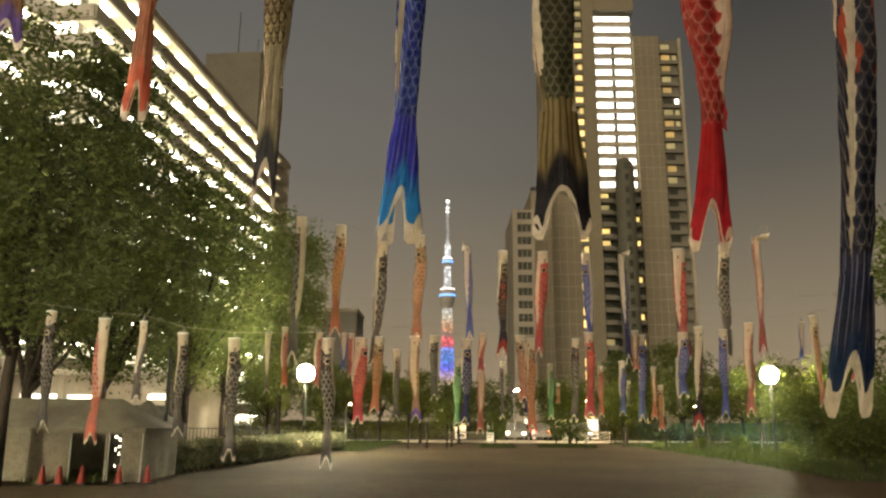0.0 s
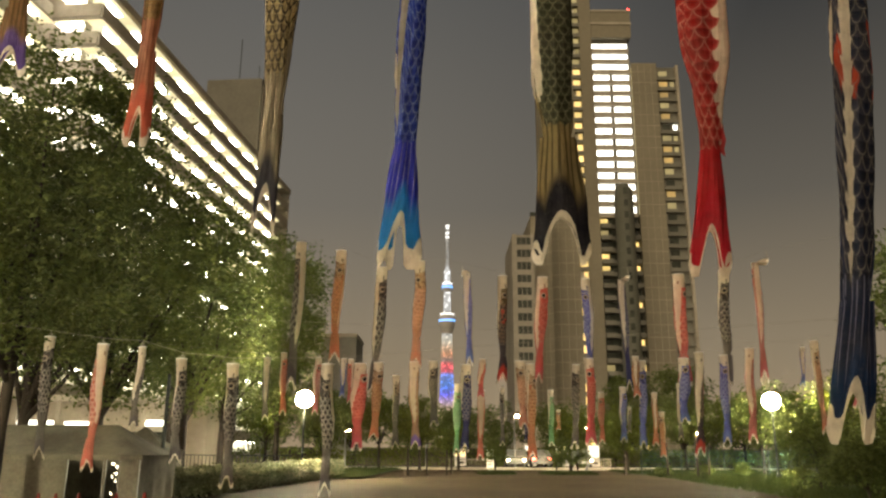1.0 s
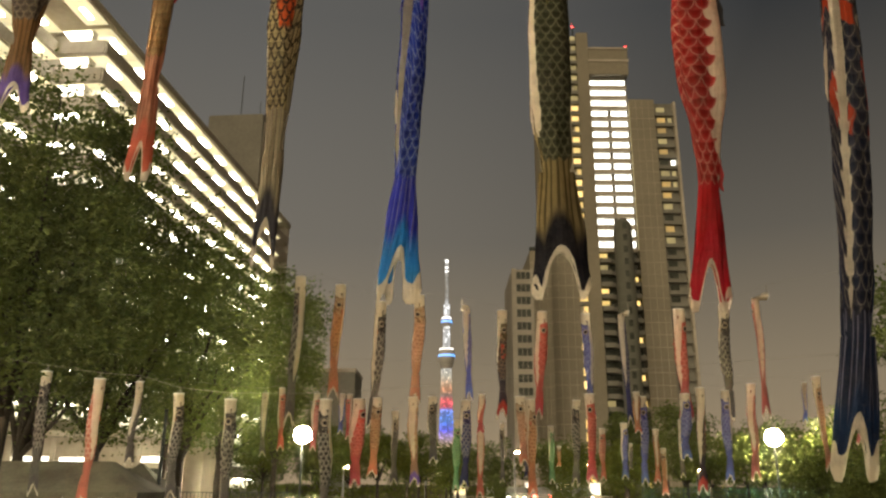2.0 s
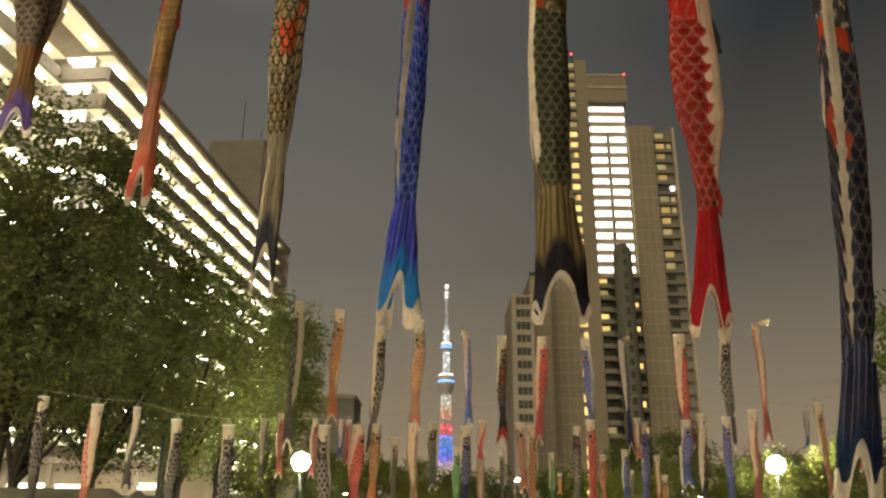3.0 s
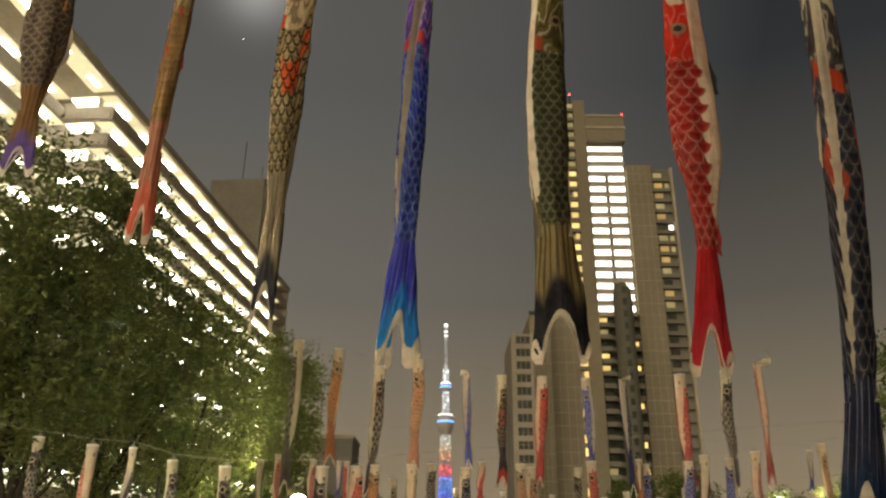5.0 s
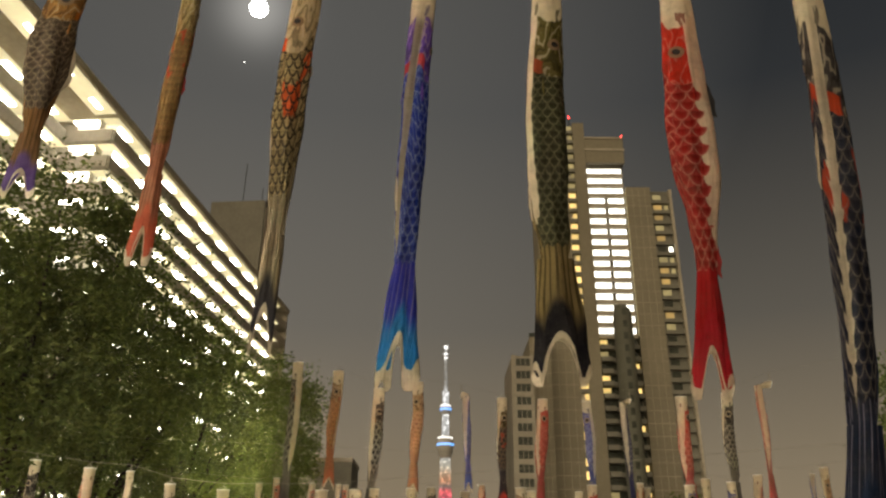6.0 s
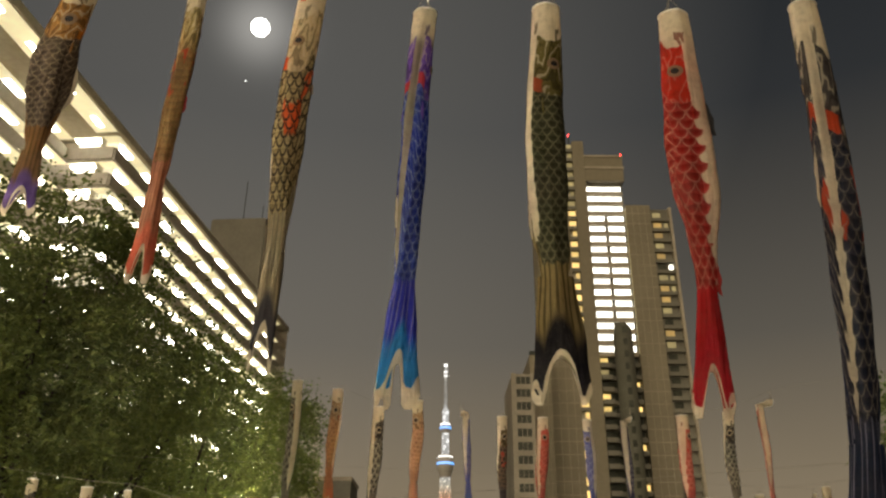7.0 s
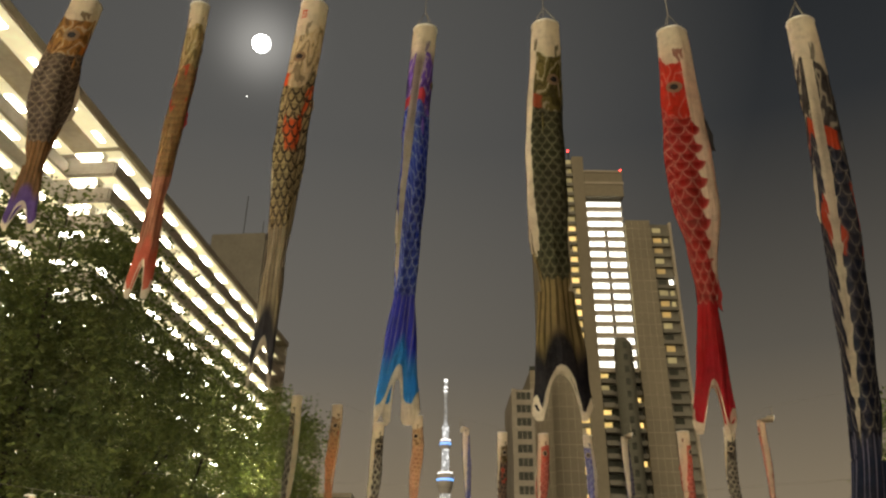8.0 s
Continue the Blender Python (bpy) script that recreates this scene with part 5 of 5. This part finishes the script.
def long_tent(x0, x1, y0, y1, eave, ridge, gaps):
    """A long hipped tent; its front hangs in panels, with gaps left open."""
    top = thing("event_tent", "long greyish canvas event tent with open doorways", "tent", group="event tents")
    ym, hip = (y0 + y1) / 2, 1.3

    def roof_z(q):
        return eave + (ridge - eave) * q - 0.07 * math.sin(math.pi * q)

    b = bmesh.new()
    rows = []
    for j in range(9):
        q = j / 8
        xa, xb, ya, yb = x0 - 0.08 + hip * q, x1 + 0.08 - hip * q, y0 - 0.1 + (ym - y0) * q, y1 + 0.1 - (y1 - ym) * q
        ring = [(xa + (xb - xa) * i / 10, ya) for i in range(11)] + [(xb, ym)] + [(xb - (xb - xa) * i / 10, yb) for i in range(11)] + [(xa, ym)]
        rows.append([b.verts.new((px, py, roof_z(q) - 0.02 * abs(math.sin(px * 2.1)) * (1 - q))) for px, py in ring])
    for r0, r1 in zip(rows, rows[1:]):
        for k in range(len(r0)):
            b.faces.new((r0[k], r0[(k + 1) % len(r0)], r1[(k + 1) % len(r0)], r1[k]))
    part("canopy", b, CANVAS, top, smooth=True)

    def wall(name, xa, ya, xb, yb, seed):
        b = bmesh.new()
        n = max(6, int(math.hypot(xb - xa, yb - ya) * 9))
        cols = []
        for i in range(n + 1):
            q = i / n
            px, py = xa + (xb - xa) * q, ya + (yb - ya) * q
            wob = 0.05 * noise.noise(Vector((px * 2.6, py * 2.6, seed))) + 0.02 * math.sin(q * n * 0.9)
            nx, ny = (0.0, 1.0) if abs(xb - xa) > abs(yb - ya) else (1.0, 0.0)
            cols.append([b.verts.new((px + nx * wob * (1 - h), py + ny * wob * (1 - h), 0.03 + (eave - 0.02) * h)) for h in (0, 0.33, 0.66, 1.0)])
        for c0, c1 in zip(cols, cols[1:]):
            for h in range(3):
                b.faces.new((c0[h], c1[h], c1[h + 1], c0[h + 1]))
        part(name, b, CANVAS, top, smooth=True)

    edges = [x0] + [v for g in gaps for v in g] + [x1]
    for i in range(0, len(edges), 2):
        wall("front_panel", edges[i], y0, edges[i + 1], y0, i)
    wall("back_wall", x0, y1, x1, y1, 21)
    wall("side_wall", x0, y0, x0, y1, 22)
    wall("side_wall", x1, y0, x1, y1, 23)
    part("valance", boxed(x0 - 0.1, x1 + 0.1, y0 - 0.13, y0 - 0.11, eave - 0.13, eave + 0.0), CANVAS, top)
    for px in [x0, x1] + [v for g in gaps for v in g]:
        part("post", tube(bmesh.new(), [(px, y0 + 0.03, 0), (px, y0 + 0.03, eave)], 0.022, 8), GALV, top)
    part("ridge_pole", tube(bmesh.new(), [(x0 + hip, ym, ridge - 0.05), (x1 - hip, ym, ridge - 0.05)], 0.025, 8), GALV, top)


long_tent(-13.6, -7.8, 20.6, 23.4, 1.38, 2.16, [(-9.66, -8.72), (-8.66, -8.30)])


def tent_gap_lights(x, y):
    """Small bulbs on invented cords, standing in for lamps and reflections beyond a tent gap."""
    top = thing("tent_gap_lights", "small bulbs standing in for lamps and reflections beyond a tent gap", "lamp", at=(x, y, 0))
    rng = random.Random(8)
    for i in range(3):
        cx = -0.11 + 0.10 * i
        part("cord", tube(bmesh.new(), [(cx, 0, 1.42), (cx + 0.02, 0.01, 1.0), (cx, 0, 0.55)], 0.006, 5), DARK_METAL, top)
        z = 1.34
        while z > 0.72:
            z -= rng.uniform(0.12, 0.42)
            r = rng.uniform(0.012, 0.034)
            b = lathe([(0.006, 0.03), (0.010, 0.026), (r, 0.0), (r * 0.8, -0.02), (0.004, -0.032)], 10)
            part("bulb", b, BULB, top, "small glowing bulb", smooth=True).matrix_basis = pose(cx + rng.uniform(-0.01, 0.02), -0.008, z)


BULB = glowing("small_warm_bulb", (1.0, 0.86, 0.58), 9.0)
tent_gap_lights(-8.48, 20.9)


def traffic_cone(x, y, s=1.0):
    top = thing("traffic_cone", "red-orange plastic traffic cone beside the tents", "traffic cone", at=(x, y, 0), group="traffic cones by the tents")
    part("base", boxed(-0.18, 0.18, -0.18, 0.18, 0, 0.035, bevel=0.01), RUBBER, top)
    part("cone", lathe([(0.12, 0.035), (0.105, 0.08), (0.035, 0.66 * s), (0.025, 0.7 * s), (0.0251, 0.7 * s + 0.001)], 18), CONE_RED, top)


for x, y in ((-9.95, 19.9), (-9.52, 19.9), (-9.05, 20.1), (-8.15, 20.2), (-7.55, 20.5)):
    traffic_cone(x, y, 0.66)


def mesh_fence():
    top = thing("mesh_fence", "green wire mesh fence behind the grass", "fence")
    pts = [(12.5 + 2.2 * i, 50.0 - 1.15 * i) for i in range(9)]
    for x, y in pts:
        part("post", tube(bmesh.new(), [(x, y, 0), (x, y, 1.5)], 0.028, 8), DARK_METAL, top)
    for (x0, y0), (x1, y1) in zip(pts, pts[1:]):
        b = bmesh.new()
        for z in (0.1, 0.5, 0.9, 1.3, 1.46):
            tube(b, [(x0, y0, z), (x1, y1, z)], 0.01, 4)
        for i in range(24):
            q = (i + 0.5) / 24
            tube(b, [(x0 + (x1 - x0) * q, y0 + (y1 - y0) * q, 0.08), (x0 + (x1 - x0) * q, y0 + (y1 - y0) * q, 1.47)], 0.007, 4)
        tagged(part("panel", b, plain_green, top), kind="stuff")


plain_green = plain("green_coated_wire", (0.018, 0.055, 0.042), 0.6, 0.0, fine=20)
mesh_fence()


def rail_fence(x0, x1, y, n, h, label, mat_bar):
    top = thing("rail_fence", label, "fence")
    part("top_rail", boxed(x0, x1, y - 0.03, y + 0.03, h - 0.06, h, bevel=0.01), mat_bar, top)
    part("bottom_rail", boxed(x0, x1, y - 0.02, y + 0.02, 0.12, 0.17), mat_bar, top)
    me = bpy.data.meshes.new("bar")
    b = boxed(-0.02, 0.02, -0.02, 0.02, 0, h - 0.06)
    b.to_mesh(me)
    b.free()
    me.materials.append(mat_bar)
    for i in range(n):
        part("bar", me, None, top).matrix_basis = pose(x0 + (x1 - x0) * (i + 0.5) / n, y, 0)


rail_fence(8.9, 12.6, 59.2, 22, 0.85, "pale barred street railing", CONCRETE)
rail_fence(0.5, 3.4, 59.3, 16, 0.8, "grey barred street railing", WEATHERED)
rail_fence(-24, -9.5, 50.5, 60, 1.1, "dark barred fence behind the hedge", DARK_METAL)


def post(x, y, h, w=0.11):
    top = thing("wooden_post", "weathered wooden post beside the plaza", "post", at=(x, y, 0), group="wooden posts")
    part("shaft", boxed(-w / 2, w / 2, -w / 2, w / 2, -0.05, h, bevel=0.02), BARK, top)
    part("cap", boxed(-w / 2 - 0.02, w / 2 + 0.02, -w / 2 - 0.02, w / 2 + 0.02, h, h + 0.04, bevel=0.01), BARK, top)


for x, y, h in ((-2.0, 47.0, 1.7), (-0.9, 47.5, 1.5), (0.3, 48.0, 1.4), (13.3, 47.0, 1.9), (14.1, 44.0, 2.2), (18.0, 40.0, 2.0), (15.4, 46.0, 1.6)):
    post(x, y, h)
pole = thing("steel_pole", "slim dark steel pole beside the tents", "pole", at=(-8.85, 25.2, 0))
part("shaft", lathe([(0.075, 0), (0.07, 0.4), (0.05, 3.8)], 12), DARK_METAL, pole)
part("base_plate", boxed(-0.15, 0.15, -0.15, 0.15, 0, 0.03, bevel=0.008), DARK_METAL, pole)
part("cap", lathe([(0.055, 3.8), (0.06, 3.84), (0.02, 3.88)], 12), DARK_METAL, pole)


def sign(x, y):
    top = thing("notice_board", "narrow white notice board on a post", "sign", at=(x, y, 0))
    part("post", tube(bmesh.new(), [(0, 0.03, 0), (0, 0.03, 1.5)], 0.03, 8), GALV, top)
    p = part("panel", boxed(-0.22, 0.22, -0.02, 0.0, 0.35, 1.5, bevel=0.006), WHITE_PAINT, top)
    for k in range(6):
        part("text_bar", boxed(-0.17, 0.17 - 0.04 * (k % 3), -0.026, -0.02, 1.32 - 0.15 * k, 1.38 - 0.15 * k), DARK_METAL, p)


sign(3.05, 50.2)
sign(-22.0, 49.0)


def street_lamp(x, y, h):
    top = thing("street_lamp", "white street lamp on a pale pole", "lamp", at=(x, y, 0), group="street lamps")
    part("pole", lathe([(0.11, 0), (0.09, 0.4), (0.06, h)], 12), METAL, top)
    part("arm", tube(bmesh.new(), [(0, 0, h - 0.1), (0.25, 0, h + 0.08), (0.6, 0, h + 0.1)], 0.035, 8), METAL, top)
    part("head", boxed(0.05, 0.35, -0.08, 0.08, h + 0.03, h + 0.12, bevel=0.03), STREET_LIGHT, top, "glowing warm lamp head")


# the first is known; the others are added to light trees and railing
for x, y, h in ((5.6, 61.0, 3.9), (-7.5, 61.5, 2.8), (-1.2, 62.0, 3.6), (10.6, 58.4, 3.0), (19.5, 61.0, 2.7), (27.0, 61.5, 2.8)):
    street_lamp(x, y, h)


def car(x, y, rz, label):
    top = thing("car", label, "car", at=(x, y, 0.03), rz=rz, group="cars on the street")
    b = bmesh.new()
    prof = [(-2.1, 0.35), (-2.1, 0.78), (-1.95, 0.9), (-1.2, 0.95), (-0.65, 1.40), (0.75, 1.44), (1.55, 0.98), (2.05, 0.88), (2.1, 0.35)]
    l = [b.verts.new((px, -0.82, pz)) for px, pz in prof]
    r = [b.verts.new((px, 0.82, pz)) for px, pz in prof]
    b.faces.new(l)
    b.faces.new(r[::-1])
    for i in range(len(prof)):
        j = (i + 1) % len(prof)
        b.faces.new((l[j], l[i], r[i], r[j]))
    bmesh.ops.bevel(b, geom=list(b.edges), offset=0.05, segments=2, affect="EDGES")
    body = part("body", b, CAR_PAINT, top)
    for s in (-1, 1):
        part("side_window", boxed(-0.6, 1.05, s * 0.835 - 0.01, s * 0.835 + 0.01, 0.98, 1.32, bevel=0.005), DARK_GLASS, body)
        for wx in (-1.3, 1.3):
            w = part("wheel", lathe([(0.20, -0.1), (0.31, -0.09), (0.32, 0), (0.31, 0.09), (0.20, 0.1)], 20), RUBBER, top, "black tyre")
            w.matrix_basis = pose(wx, s * 0.76, 0.32, 90, 0, 0)
            part("rim", lathe([(0.19, -0.105), (0.19, 0.105)], 14), GALV, w)
        part("tail_light", boxed(2.08, 2.13, s * 0.62 - 0.16, s * 0.62 + 0.16, 0.66, 0.84, bevel=0.01), TAIL_LIGHT, body, "glowing red tail light")
        part("headlight", boxed(-2.14, -2.08, s * 0.6 - 0.10, s * 0.6 + 0.10, 0.6, 0.72, bevel=0.01), HEAD_LIGHT, body, "glowing white headlight")


car(5.9, 62.8, 84, "pale silver car with its lights on in the street")
car(7.8, 64.5, -88, "pale silver car with red tail lights in the street")
car(10.6, 63.5, 100, "pale silver car behind the trees in the street")


# an invented machine that stands in for a glow along the street
def street_glow_box(x, y, panel, label):
    top = thing("street_glow_box", label, "vending machine", at=(x, y, 0.03), group="vending machines by the street")
    part("cabinet", boxed(-0.5, 0.5, -0.35, 0.35, 0.05, 1.83, bevel=0.03), WHITE_PAINT, top)
    part("foot", boxed(-0.45, 0.45, -0.3, 0.3, 0, 0.05), DARK_METAL, top)
    p = part("display", boxed(-0.42, 0.42, -0.38, -0.352, 0.85, 1.72, bevel=0.01), panel, top, "glowing front of the invented box")
    for k in range(3):
        part("shelf", boxed(-0.42, 0.42, -0.40, -0.382, 1.08 + 0.22 * k, 1.11 + 0.22 * k), METAL, p)
    part("delivery_slot", boxed(-0.3, 0.3, -0.37, -0.352, 0.22, 0.42), DARK_METAL, top)


WARM_PANEL = glowing("warm_street_glow", (1.0, 0.70, 0.28), 1.3)
WHITE_PANEL = glowing("white_street_glow", (1.0, 0.93, 0.80), 1.3)
for x, panel, label in ((10.5, WARM_PANEL, "invented lit box for a warm yellow glow by the street"), (11.7, WARM_PANEL, "invented lit box for a warm yellow glow by the street"),
                        (13.2, WHITE_PANEL, "invented lit box for a white glow by the street"), (1.6, WARM_PANEL, "invented lit box for a warm yellow glow by the street"),
                        (7.7, WHITE_PANEL, "invented lit box for a white glow by the street")):
    street_glow_box(x, 69.4, panel, label)


def ground_floor():
    """The lit shop front at the foot of the gallery block."""
    top = thing("shop_front", "low beige building with a long lit window strip", "building", at=(-18.5, 49.5, 0), rz=4)
    part("wall", boxed(-26, 3.2, 2.0, 9.0, 0, 4.4), SPANDREL, top)
    part("eave", boxed(-26.3, 3.5, 1.0, 9.2, 4.4, 4.75, bevel=0.04), CONCRETE, top)
    x = -25.0
    k = 0
    while x < 1.0:
        if k not in (3, 8):
            part("lit_window", boxed(x + 0.3 * (k % 3), x + 2.3 - 0.4 * (k % 2), 1.92, 1.98, 2.88, 3.30 - 0.06 * (k % 4)), LIT_WHITE, top)
        part("dark_window", boxed(x, x + 2.3, 1.94, 1.99, 1.0, 2.5), DARK_GLASS, top)
        part("pier", boxed(x + 2.35, x + 2.65, 1.85, 2.0, 0, 4.4), CONCRETE, top)
        x += 2.7
        k += 1


ground_floor()
